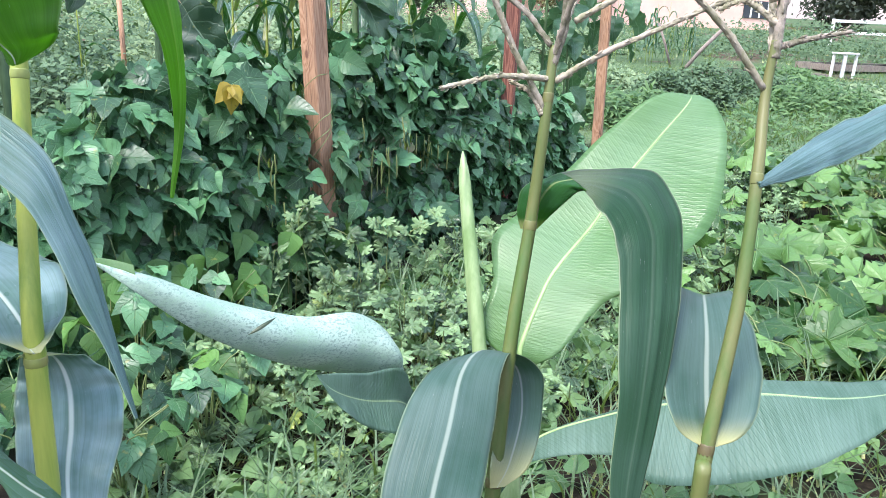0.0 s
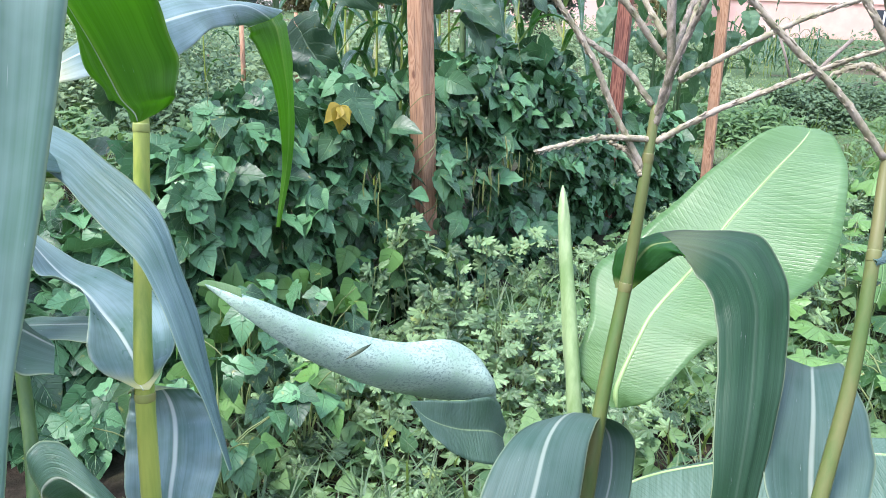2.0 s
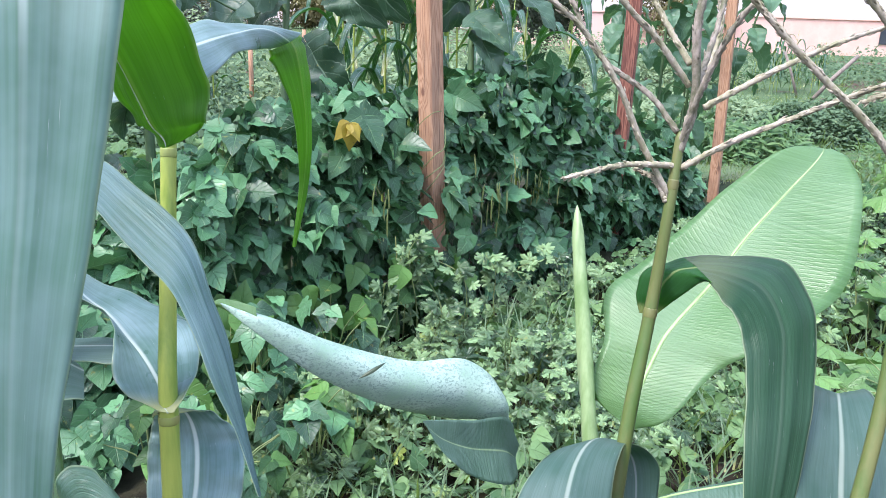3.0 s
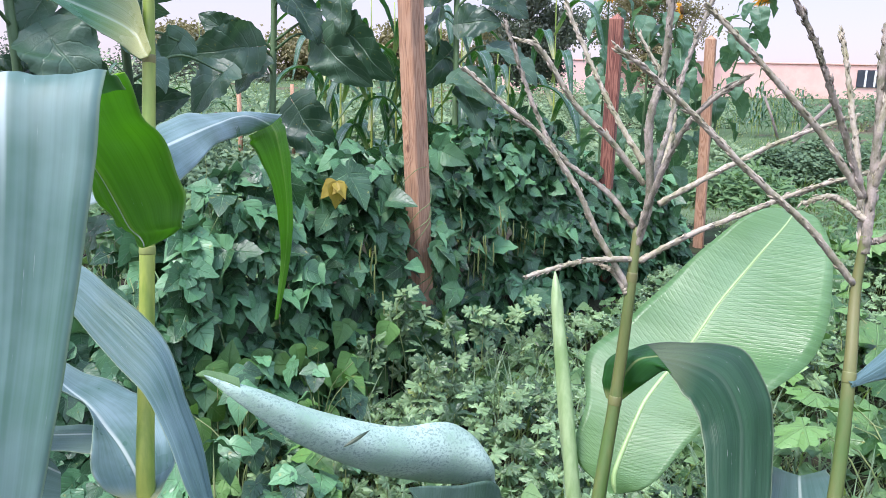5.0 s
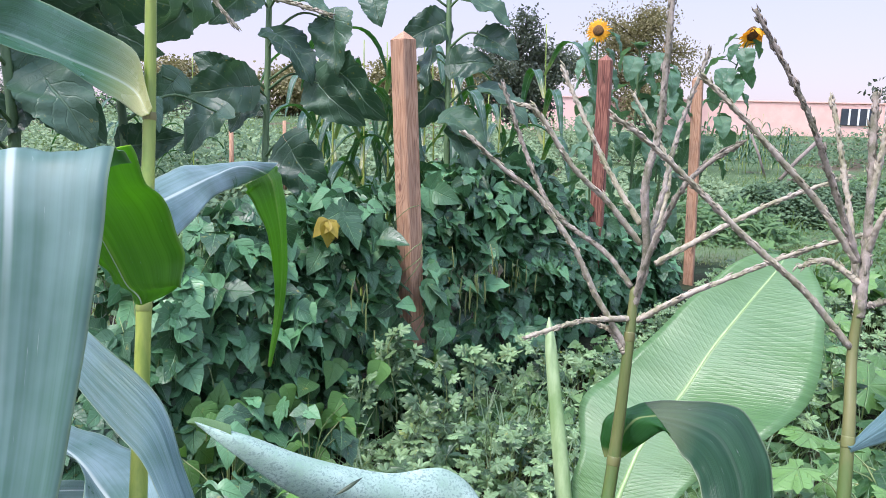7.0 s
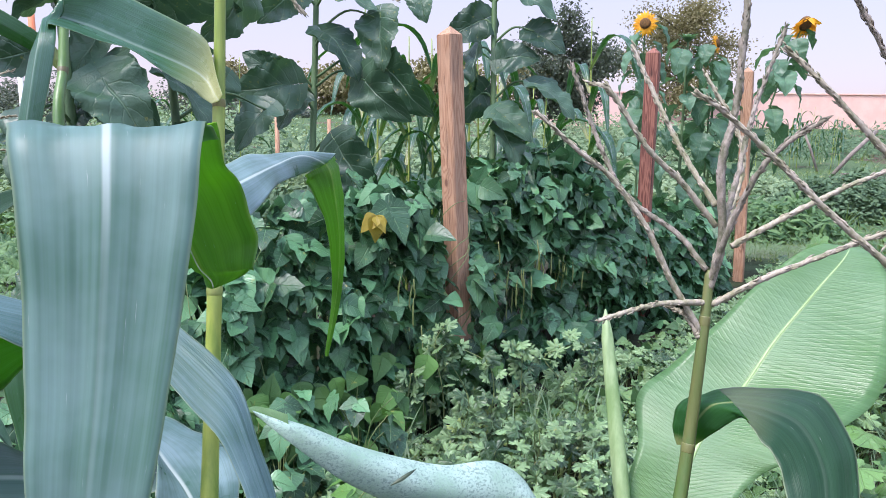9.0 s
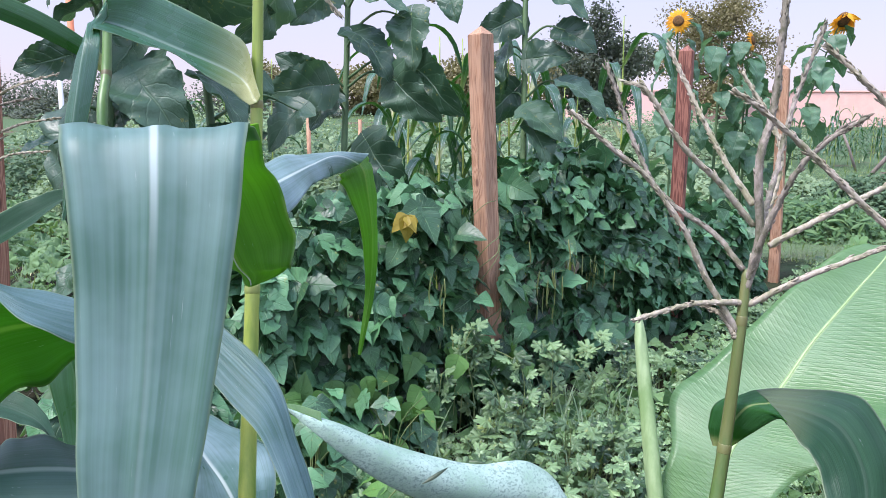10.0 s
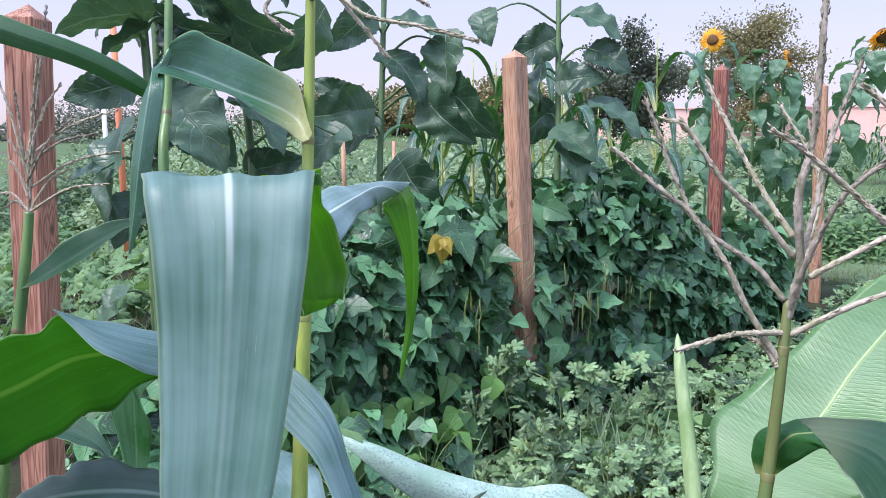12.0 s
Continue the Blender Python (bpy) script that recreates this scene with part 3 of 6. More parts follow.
# ---- the ground, one sheet to the horizon ----
def ground_sheet():
    xs = np.concatenate([np.linspace(-400, -30, 12), np.linspace(-24, -5, 14), np.linspace(-4.6, 6, 80), np.linspace(6.6, 26, 22), np.linspace(32, 400, 12)])
    ys = np.concatenate([np.linspace(-300, -8, 8), np.linspace(-6, 0, 10), np.linspace(0.15, 9, 70), np.linspace(9.4, 40, 40), np.linspace(44, 900, 18)])
    verts = []
    for y in ys:
        for x in xs:
            rough = 0.035 * noise.noise((x * 2.2, y * 2.2, 0.0)) + 0.02 * noise.noise((x * 7, y * 7, 3.0)) if -6 < x < 9 and -3 < y < 14 else 0.0
            verts.append((x, y, ground_height(x, y) + rough - 0.02))
    w = len(xs)
    faces = [(j * w + i, j * w + i + 1, (j + 1) * w + i + 1, (j + 1) * w + i) for j in range(len(ys) - 1) for i in range(w - 1)]
    return mesh_of("ground", verts, faces, GROUND)


tagged(new("ground", ground_sheet()), "dark garden soil with patches of grass", "ground", kind="structure")


def path_strip():
    verts, faces = [], []
    for i in range(41):
        x = -0.4 + i * 0.35
        y0 = 8.3 + 0.12 * math.sin(x * 1.3)
        for k in range(5):
            y = y0 + k * 0.28 + 0.05 * noise.noise((x * 3, k, 0))
            verts.append((x, y, ground_height(x, y) + 0.03 - 0.012 * (k - 2) ** 2 + 0.012 * noise.noise((x * 5, y * 5, 1))))
    for i in range(40):
        for k in range(4):
            faces.append((i * 5 + k, i * 5 + k + 5, i * 5 + k + 6, i * 5 + k + 1)[::-1])
    return mesh_of("path", verts, faces, PALEPATH)


tagged(new("path", path_strip()), "pale mown grass path across the garden", "path", kind="structure")


# ---- the posts ----
def post_mesh(height, half, material, seed):
    """A square post with a chamfered pyramid top and slightly worn corners."""
    r = np.random.default_rng(seed)
    bm = bmesh.new()
    b = 0.006
    ring = [(half - b, half), (-half + b, half), (-half, half - b), (-half, -half + b), (-half + b, -half), (half - b, -half), (half, -half + b), (half, half - b)]
    levels = [0, 0.3, 0.6, 0.9, 1.2, 1.5, height - 0.045, height - 0.04]
    rows = []
    for z in levels:
        k = 0.985 if z == levels[-1] else 1.0
        rows.append([bm.verts.new((x * k + r.normal(0, 0.0006), y * k + r.normal(0, 0.0006), z)) for x, y in ring])
    for lo, hi in zip(rows, rows[1:]):
        for i in range(8):
            bm.faces.new((lo[i], lo[(i + 1) % 8], hi[(i + 1) % 8], hi[i]))
    apex = bm.verts.new((r.normal(0, 0.002), r.normal(0, 0.002), height))
    for i in range(8):
        bm.faces.new((rows[-1][i], rows[-1][(i + 1) % 8], apex))
    bm.faces.new(rows[0][::-1])
    bmesh.ops.recalc_face_normals(bm, faces=bm.faces)
    me = bpy.data.meshes.new("post")
    bm.to_mesh(me)
    bm.free()
    me.materials.append(material)
    return me


AHEAD = Vector((-0.257, 0.966, 0.0))
POSTS = [((-1.760, 1.709), 1.77, CEDAR_WARM, 10, 2.7, "pale weathered cedar post with a pointed top"),
         ((-0.536, 3.528), 1.82, CEDAR, -34, -2.8, "pale cedar garden post wrapped by bean vines"),
         ((0.450, 5.352), 1.90, CEDAR_RED, -15, 0.0, "dark red cedar post among bean plants"),
         ((1.506, 7.149), 1.90, CEDAR, -20, -2.0, "reddish cedar post at the end of the row")]
for (x, y), h, mat, rz, lean, label in POSTS:
    p = new("garden_post", post_mesh(h + 0.25, 0.0445, mat, int(h * 100 + abs(x) * 10)))
    p.matrix_world = Matrix.Translation((x, y, -0.25 + ground_height(x, y))) @ Matrix.Rotation(radians(lean), 4, AHEAD) @ pose(0, 0, 0, 0, 0, rz)
    tagged(p, label, "post", "posts of the bean row")


# ---- corn ----
def grounded(points):
    """Carries a stalk's lowest stretch down to the soil."""
    a, b = np.array(points[0]), np.array(points[1])
    foot = a + (a - b) * 0.15
    return [(foot[0], foot[1], -0.05), (foot[0] * 0.5 + a[0] * 0.5, foot[1] * 0.5 + a[1] * 0.5, a[2] * 0.45)] + list(points)


def corn_stalk(points, thick, slim, nodes, material, plant):
    path = spline(grounded(points), 70)
    rad = np.linspace(thick, slim, 70)
    for z in nodes:
        rad = rad * (1 + 0.05 * np.exp(-((path[:, 2] - z) / 0.006) ** 2))
    stalk = part("stalk", tube("stalk", path, rad, material, 12), plant)
    for z in nodes:
        i = int(np.argmin(abs(path[:, 2] - z)))
        along = path[min(i + 1, 69)] - path[i - 1]
        along /= np.linalg.norm(along)
        collar = [path[i] + along * q for q in (-0.004, -0.003, -0.001, 0.001, 0.003, 0.004)]
        part("node", tube("node", collar, [rad[i] * k for k in (0.99, 1.02, 1.05, 1.05, 1.02, 0.99)], NODE if material is STALK else NODE_BROWN, 12), stalk, "yellowish ringed joint")
    return stalk


def corn_leaf(stations, plant, keel=0.18, ripple=0.03, waves=5.0, seed=1, label="", material=None, ribmat=None, ribsize=0.0009, name="leaf", n=70, curve=0.0, flute=0.0):
    v, f, u, c, nor, half = ribbon_data(stations, n, 16, keel, ripple, waves, seed, curve=curve, flute=flute)
    blade = part(name, mesh_of(name, v, f, material or CORN, u), plant, label)
    if not ribsize:
        return blade
    taper = np.linspace(1.0, 0.15, n) * np.minimum(1, half / (half.max() * 0.25) + 0.15)
    base = c + nor * (half[:, None] * (-0.12 * keel))
    part("midrib", tube("midrib", base[: int(n * 0.93)], (ribsize * taper)[: int(n * 0.93)], ribmat or RIB, 6), blade)
    return blade


def spikelets(path, rad, seed, gap=0.0032, size=0.0036):
    """Small scaly grains along a tassel branch."""
    r = np.random.default_rng(seed)
    seg = np.linalg.norm(np.diff(path, axis=0), axis=1)
    total = seg.sum()
    count = int(total / gap)
    cum = np.concatenate([[0], np.cumsum(seg)])
    datas = []
    tmpl = tube_data([(0, 0, 0), (0, 0.45, 0.03), (0, 1, 0)], [0.07, 0.15, 0.02], 4)
    tv = np.array(tmpl[0])
    frames = []
    for k in range(count):
        d = total * (k + 0.5) / count
        i = min(int(np.searchsorted(cum, d)) - 1, len(seg) - 1)
        p = path[i] + (path[i + 1] - path[i]) * ((d - cum[i]) / seg[i])
        t = (path[i + 1] - path[i]) / seg[i]
        out = r.normal(0, 1, 3)
        out -= t * (out @ t)
        out /= np.linalg.norm(out)
        frames.append((p + out * rad * 0.55, turn(t + out * r.uniform(0.0, 0.24), out, size * r.uniform(0.6, 1.3) * (1 if k % 5 else 1.5))))
    return scatter_data((tv, tmpl[1], np.array(tmpl[2])), frames)


def tassel(branches, plant, seed=0, thick=0.0028, spike=False):
    """A tassel of scaly branches; each branch is given by a few points from its foot to its tip."""
    for k, b in enumerate(branches):
        path = spline(b, 60)
        path[1:-1] += np.random.default_rng(seed + k).normal(0, 0.0002, (58, 3))
        fat = thick * (1.5 if spike and k == 0 else 1.0)
        rad = np.linspace(fat, fat * 0.55, 60)
        data = joined([tube_data(path, rad * 0.92, 8, True, 0.10), spikelets(path, fat * 1.1, seed * 31 + k, 0.0014, 0.0042)])
        part("tassel_branch", mesh_of("tassel_branch", data[0], data[1], TASSEL if k % 3 else TASSEL_DARK, data[2]), plant)


def corn_plant(label):
    return thing("corn_plant", label, "corn plant", "corn in the front row")


STALK_A = [(-0.336, 0.585, 0.800), (-0.340, 0.599, 1.014), (-0.345, 0.618, 1.100), (-0.351, 0.648, 1.236), (-0.360, 0.687, 1.400), (-0.359, 0.700, 1.550)]
STALK_D = [(0.040, 0.566, 0.844), (0.040, 0.566, 0.912), (0.049, 0.596, 1.041), (0.061, 0.625, 1.134), (0.067, 0.634, 1.214), (0.071, 0.645, 1.272)]
STALK_E = [(0.173, 0.481, 0.947), (0.177, 0.492, 1.009), (0.196, 0.524, 1.111), (0.205, 0.550, 1.194), (0.211, 0.573, 1.245), (0.215, 0.580, 1.284)]
STALK_B = [(-0.383, 0.483, 0.806), (-0.405, 0.531, 0.939), (-0.438, 0.577, 1.033), (-0.494, 0.645, 1.355), (-0.513, 0.683, 1.433), (-0.528, 0.717, 1.544), (-0.537, 0.739, 1.635)]
STALK_C = [(-0.865, 0.760, 0.831), (-0.859, 0.796, 1.058), (-0.849, 0.819, 1.195), (-0.845, 0.830, 1.263), (-0.844, 0.837, 1.304)]
LEAF_FOLD = [
    ((-0.263, 0.404, 1.371), (0.043, 0.002, -0.001)),
    ((-0.264, 0.381, 1.379), (0.048, 0.008, 0.000)),
    ((-0.253, 0.362, 1.373), (0.043, 0.011, -0.000)),
    ((-0.243, 0.343, 1.334), (0.037, 0.010, -0.000)),
    ((-0.238, 0.324, 1.270), (0.030, 0.008, -0.000)),
    ((-0.235, 0.308, 1.226), (0.025, 0.007, -0.000)),
    ((-0.237, 0.299, 1.173), (0.019, 0.005, -0.000)),
    ((-0.238, 0.291, 1.120), (0.014, 0.004, -0.000)),
    ((-0.237, 0.283, 1.067), (0.001, 0.000, -0.000)),
]
LEAF_FOLD_BASE = [
    ((-0.338, 0.620, 1.241), (0.006, -0.001, 0.001), 0.00),
    ((-0.329, 0.611, 1.253), (0.030, -0.014, 0.004), -0.36),
    ((-0.322, 0.598, 1.263), (0.042, -0.022, 0.006), -0.50),
    ((-0.324, 0.589, 1.280), (0.046, -0.024, 0.007), -0.47),
    ((-0.323, 0.571, 1.307), (0.045, -0.017, 0.004), -0.52),
    ((-0.314, 0.534, 1.336), (0.041, -0.010, 0.002), -0.57),
    ((-0.291, 0.475, 1.362), (0.041, -0.005, 0.002), -0.44),
    ((-0.271, 0.416, 1.375), (0.044, 0.003, 0.002), -0.12),
]
LEAF_ARCH = [
    ((-0.351, 0.669, 1.400), (0.005, 0.001, 0.004)),
    ((-0.376, 0.679, 1.425), (-0.001, 0.016, 0.022)),
    ((-0.430, 0.662, 1.450), (-0.014, 0.020, 0.027)),
    ((-0.461, 0.643, 1.464), (-0.010, 0.021, 0.025)),
    ((-0.476, 0.619, 1.466), (-0.003, 0.014, 0.013)),
    ((-0.466, 0.593, 1.443), (0.009, 0.004, 0.005)),
    ((-0.464, 0.572, 1.387), (0.009, 0.003, 0.003)),
    ((-0.467, 0.563, 1.336), (0.006, 0.001, -0.000)),
    ((-0.470, 0.557, 1.302), (0.001, 0.000, -0.000)),
]
LEAF_TIP = [
    ((-0.445, 0.637, 1.265), (0.005, -0.006, -0.005)),
    ((-0.420, 0.654, 1.283), (0.014, -0.016, -0.010)),
    ((-0.397, 0.686, 1.300), (0.025, -0.031, -0.017)),
    ((-0.376, 0.728, 1.315), (0.029, -0.037, -0.023), 0.02),
    ((-0.371, 0.777, 1.325), (0.025, -0.032, -0.023), 0.03),
    ((-0.376, 0.854, 1.332), (0.017, -0.027, -0.015), -0.02),
    ((-0.379, 0.946, 1.332), (0.009, -0.027, -0.014), -0.46),
    ((-0.385, 1.049, 1.323), (-0.006, -0.042, -0.011)),
]
LEAF_TIP_HANG = [
    ((-0.379, 1.033, 1.324), (-0.002, -0.053, -0.010)),
    ((-0.375, 1.045, 1.304), (-0.005, -0.048, -0.011)),
    ((-0.377, 1.079, 1.234), (-0.006, -0.022, -0.005)),
    ((-0.386, 1.109, 1.174), (-0.007, -0.012, -0.003)),
    ((-0.397, 1.126, 1.107), (-0.007, -0.001, -0.000)),
    ((-0.418, 1.138, 1.010), (-0.003, -0.000, -0.000)),
]
LEAF_CUP = [
    ((-0.335, 0.588, 1.017), (0.006, 0.001, 0.000), 0.08),
    ((-0.349, 0.596, 1.022), (0.022, 0.008, -0.002), 0.23),
    ((-0.362, 0.619, 1.032), (0.030, 0.019, -0.003), 0.02),
    ((-0.380, 0.651, 1.044), (0.026, 0.028, -0.006), -0.36),
    ((-0.405, 0.680, 1.055), (0.019, 0.029, -0.007), -0.73),
    ((-0.436, 0.686, 1.066), (0.014, 0.026, -0.006), -0.47),
    ((-0.477, 0.690, 1.078), (0.008, 0.022, -0.001), 0.04),
    ((-0.510, 0.695, 1.111), (-0.003, 0.010, 0.001)),
]
LEAF_SLANT = [
    ((-0.423, 0.561, 1.205), (0.004, -0.007, -0.007)),
    ((-0.391, 0.558, 1.231), (0.006, -0.013, -0.012)),
    ((-0.352, 0.543, 1.226), (0.006, -0.017, -0.014)),
    ((-0.326, 0.532, 1.213), (0.002, -0.017, -0.013)),
    ((-0.298, 0.521, 1.197), (0.000, -0.017, -0.015)),
    ((-0.271, 0.509, 1.180), (0.000, -0.017, -0.013)),
    ((-0.251, 0.496, 1.152), (-0.001, -0.013, -0.008)),
    ((-0.233, 0.484, 1.120), (-0.001, -0.013, -0.007)),
    ((-0.215, 0.470, 1.083), (-0.000, -0.006, -0.003)),
    ((-0.198, 0.457, 1.041), (0.000, -0.002, 0.001)),
]
LEAF_HANG = [
    ((-0.347, 0.591, 1.013), (0.004, 0.001, 0.002)),
    ((-0.356, 0.652, 0.984), (0.022, 0.013, -0.004)),
    ((-0.347, 0.656, 0.954), (0.038, 0.016, -0.003)),
    ((-0.335, 0.631, 0.925), (0.043, 0.011, -0.003)),
    ((-0.326, 0.598, 0.891), (0.034, 0.009, -0.004)),
    ((-0.305, 0.554, 0.835), (0.017, 0.002, 0.001)),
]
LEAF_LOW = [
    ((-0.338, 0.461, 0.991), (0.003, -0.000, -0.002)),
    ((-0.335, 0.456, 1.009), (0.008, 0.006, -0.019)),
    ((-0.317, 0.453, 1.023), (0.020, -0.003, -0.019)),
    ((-0.287, 0.444, 1.015), (0.019, -0.014, -0.019)),
    ((-0.260, 0.441, 0.995), (0.010, -0.013, -0.013)),
    ((-0.227, 0.448, 0.967), (0.002, -0.000, -0.002)),
]
LEAF_LOWLEFT = [
    ((-0.517, 0.422, 1.095), (0.004, -0.000, -0.008)),
    ((-0.485, 0.445, 1.124), (0.028, -0.035, -0.005)),
    ((-0.444, 0.467, 1.130), (0.045, -0.042, -0.011)),
    ((-0.395, 0.490, 1.121), (0.034, -0.035, -0.013)),
    ((-0.352, 0.507, 1.091), (0.021, -0.026, -0.002)),
]
LEAF_BAR = [
    ((-0.601, 0.705, 1.009), (0.016, -0.020, -0.003)),
    ((-0.556, 0.705, 1.007), (0.018, -0.024, -0.000)),
    ((-0.502, 0.704, 1.013), (0.017, -0.024, -0.001)),
    ((-0.453, 0.702, 1.019), (0.015, -0.025, -0.002)),
    ((-0.419, 0.711, 1.015), (0.006, -0.010, -0.001)),
]
LEAF_LONG = [
    ((-0.540, 0.718, 1.434), (0.003, 0.002, 0.005)),
    ((-0.555, 0.706, 1.452), (0.006, 0.003, 0.006)),
    ((-0.590, 0.680, 1.477), (0.007, 0.003, 0.009)),
    ((-0.635, 0.650, 1.498), (0.002, 0.002, 0.012)),
    ((-0.695, 0.616, 1.516), (0.002, 0.003, 0.014)),
    ((-0.764, 0.574, 1.502), (0.002, 0.002, 0.008)),
]
LEAF_C_UP = [
    ((-0.853, 0.819, 1.202), (0.004, 0.002, 0.004)),
    ((-0.818, 0.820, 1.218), (-0.010, 0.009, 0.008)),
    ((-0.766, 0.834, 1.250), (-0.019, 0.013, 0.013)),
    ((-0.707, 0.844, 1.283), (-0.016, 0.012, 0.005)),
    ((-0.640, 0.838, 1.299), (-0.000, 0.000, 0.001)),
]
LEAF_C_DARK = [
    ((-0.845, 0.795, 1.030), (0.005, 0.002, 0.006)),
    ((-0.807, 0.789, 1.028), (-0.003, 0.016, 0.007)),
    ((-0.757, 0.791, 1.019), (-0.012, 0.024, 0.008)),
    ((-0.708, 0.777, 1.011), (-0.012, 0.018, 0.003)),
    ((-0.664, 0.754, 0.989), (0.001, 0.000, 0.001)),
]
LEAF_D_FOLD = [
    ((0.064, 0.655, 1.120), (0.007, -0.002, 0.001)),
    ((0.067, 0.645, 1.140), (0.015, -0.013, 0.003)),
    ((0.077, 0.636, 1.162), (0.018, -0.023, 0.003)),
    ((0.093, 0.631, 1.169), (0.005, -0.033, -0.000)),
    ((0.117, 0.622, 1.169), (-0.012, -0.035, -0.008)),
    ((0.137, 0.606, 1.164), (-0.023, -0.032, -0.014)),
    ((0.146, 0.579, 1.144), (-0.028, -0.021, -0.010)),
    ((0.143, 0.552, 1.116), (-0.026, -0.015, -0.006)),
    ((0.137, 0.522, 1.085), (-0.023, -0.011, -0.004)),
    ((0.129, 0.495, 1.045), (-0.017, -0.007, 0.000)),
    ((0.119, 0.469, 1.000), (-0.012, -0.002, -0.000)),
    ((0.114, 0.448, 0.950), (-0.002, -0.000, -0.000)),
]
LEAF_D_CUP = [
    ((0.043, 0.560, 0.928), (0.006, 0.000, 0.001)),
    ((0.053, 0.571, 0.946), (0.017, 0.004, -0.003)),
    ((0.064, 0.607, 0.973), (0.018, 0.009, -0.005)),
    ((0.058, 0.623, 1.006), (0.022, 0.004, -0.004)),
    ((0.028, 0.593, 1.033), (0.027, 0.011, -0.001)),
    ((0.009, 0.550, 1.035), (0.032, 0.012, 0.002)),
    ((-0.001, 0.508, 1.009), (0.035, 0.009, -0.004)),
    ((-0.011, 0.472, 0.976), (0.034, 0.004, -0.003)),
    ((-0.018, 0.440, 0.930), (0.024, -0.000, -0.001)),
]
LEAF_E_CUP = [
    ((0.179, 0.494, 1.014), (0.005, -0.000, -0.000)),
    ((0.179, 0.501, 1.026), (0.028, 0.003, -0.003)),
    ((0.185, 0.530, 1.048), (0.039, 0.006, -0.004)),
    ((0.192, 0.561, 1.072), (0.033, 0.006, -0.006)),
    ((0.206, 0.613, 1.081), (0.024, 0.007, -0.003)),
    ((0.230, 0.670, 1.050), (0.024, 0.007, -0.003)),
    ((0.252, 0.712, 0.999), (0.014, 0.000, 0.001)),
]
LEAF_E_UP = [
    ((0.204, 0.543, 1.190), (0.001, -0.001, -0.002)),
    ((0.229, 0.561, 1.198), (-0.000, -0.007, -0.005)),
    ((0.258, 0.580, 1.209), (-0.003, -0.014, -0.010)),
    ((0.289, 0.596, 1.221), (-0.004, -0.016, -0.011)),
    ((0.323, 0.613, 1.233), (-0.008, -0.020, -0.012)),
    ((0.371, 0.637, 1.244), (-0.005, -0.014, -0.011)),
    ((0.425, 0.658, 1.249), (0.001, -0.001, -0.003)),
]
BANANA_TALL = [
    ((0.140, 1.193, 0.725), (0.009, 0.001, 0.000), 0.00),
    ((0.137, 1.205, 0.766), (0.063, -0.029, -0.005), 0.04),
    ((0.179, 1.245, 0.835), (0.087, -0.036, -0.004), -0.08),
    ((0.211, 1.284, 0.882), (0.116, -0.071, -0.017), -0.04),
    ((0.299, 1.328, 0.940), (0.123, -0.080, -0.015), -0.23),
    ((0.370, 1.382, 1.014), (0.110, -0.074, -0.026), -0.31),
    ((0.428, 1.463, 1.098), (0.090, -0.037, -0.009), -0.15),
    ((0.463, 1.514, 1.150), (0.052, -0.015, -0.006), 0.08),
    ((0.476, 1.534, 1.163), (0.018, -0.003, -0.001), 0.17),
]
BANANA_ROLL = [
    ((-0.078, 1.506, 0.527), (-0.013, 0.006, 0.020)),
    ((-0.092, 1.490, 0.591), (-0.004, -0.023, -0.022)),
    ((-0.177, 1.450, 0.631), (-0.025, -0.032, -0.053)),
    ((-0.279, 1.357, 0.681), (-0.019, -0.032, -0.035)),
    ((-0.399, 1.269, 0.762), (-0.008, -0.028, -0.023)),
    ((-0.499, 1.216, 0.840), (-0.003, -0.019, -0.010)),
    ((-0.576, 1.202, 0.876), (0.003, -0.001, -0.003)),
]
BANANA_TIP = [
    ((-0.592, 1.203, 0.875), (0.002, -0.000, -0.002)),
    ((-0.574, 1.205, 0.874), (0.005, -0.001, -0.010)),
    ((-0.545, 1.207, 0.868), (0.007, -0.002, -0.013)),
    ((-0.514, 1.209, 0.857), (0.004, -0.002, -0.015)),
]
BANANA_ROLL_BACK = [
    ((-0.053, 1.470, 0.479), (0.001, -0.008, -0.026)),
    ((-0.078, 1.429, 0.516), (0.010, -0.029, -0.059)),
    ((-0.143, 1.376, 0.545), (0.006, -0.026, -0.048)),
    ((-0.197, 1.336, 0.584), (0.008, -0.019, -0.028)),
    ((-0.232, 1.327, 0.620), (0.001, -0.001, -0.002)),
]
BANANA_LOW = [
    ((0.111, 1.202, 0.467), (0.006, -0.003, -0.010)),
    ((0.168, 1.169, 0.581), (-0.004, -0.019, -0.012), -0.60),
    ((0.296, 1.135, 0.644), (-0.005, -0.042, -0.018), -0.70),
    ((0.378, 1.103, 0.660), (-0.027, -0.066, -0.043), -0.70),
    ((0.531, 1.100, 0.690), (0.003, -0.076, -0.041), -0.60),
    ((0.657, 1.120, 0.707), (-0.010, -0.066, -0.027), -0.30),
    ((0.801, 1.170, 0.721), (-0.004, -0.033, -0.006)),
]
SPEAR = [(0.103, 1.162, 0.507), (0.082, 1.171, 0.635), (0.068, 1.191, 0.732), (0.055, 1.226, 0.842), (0.038, 1.276, 0.967), (0.025, 1.319, 1.069)]
PSEUDOSTEM = [(0.179, 1.057, -0.227), (0.131, 1.248, 0.447), (0.092, 1.299, 0.609)]
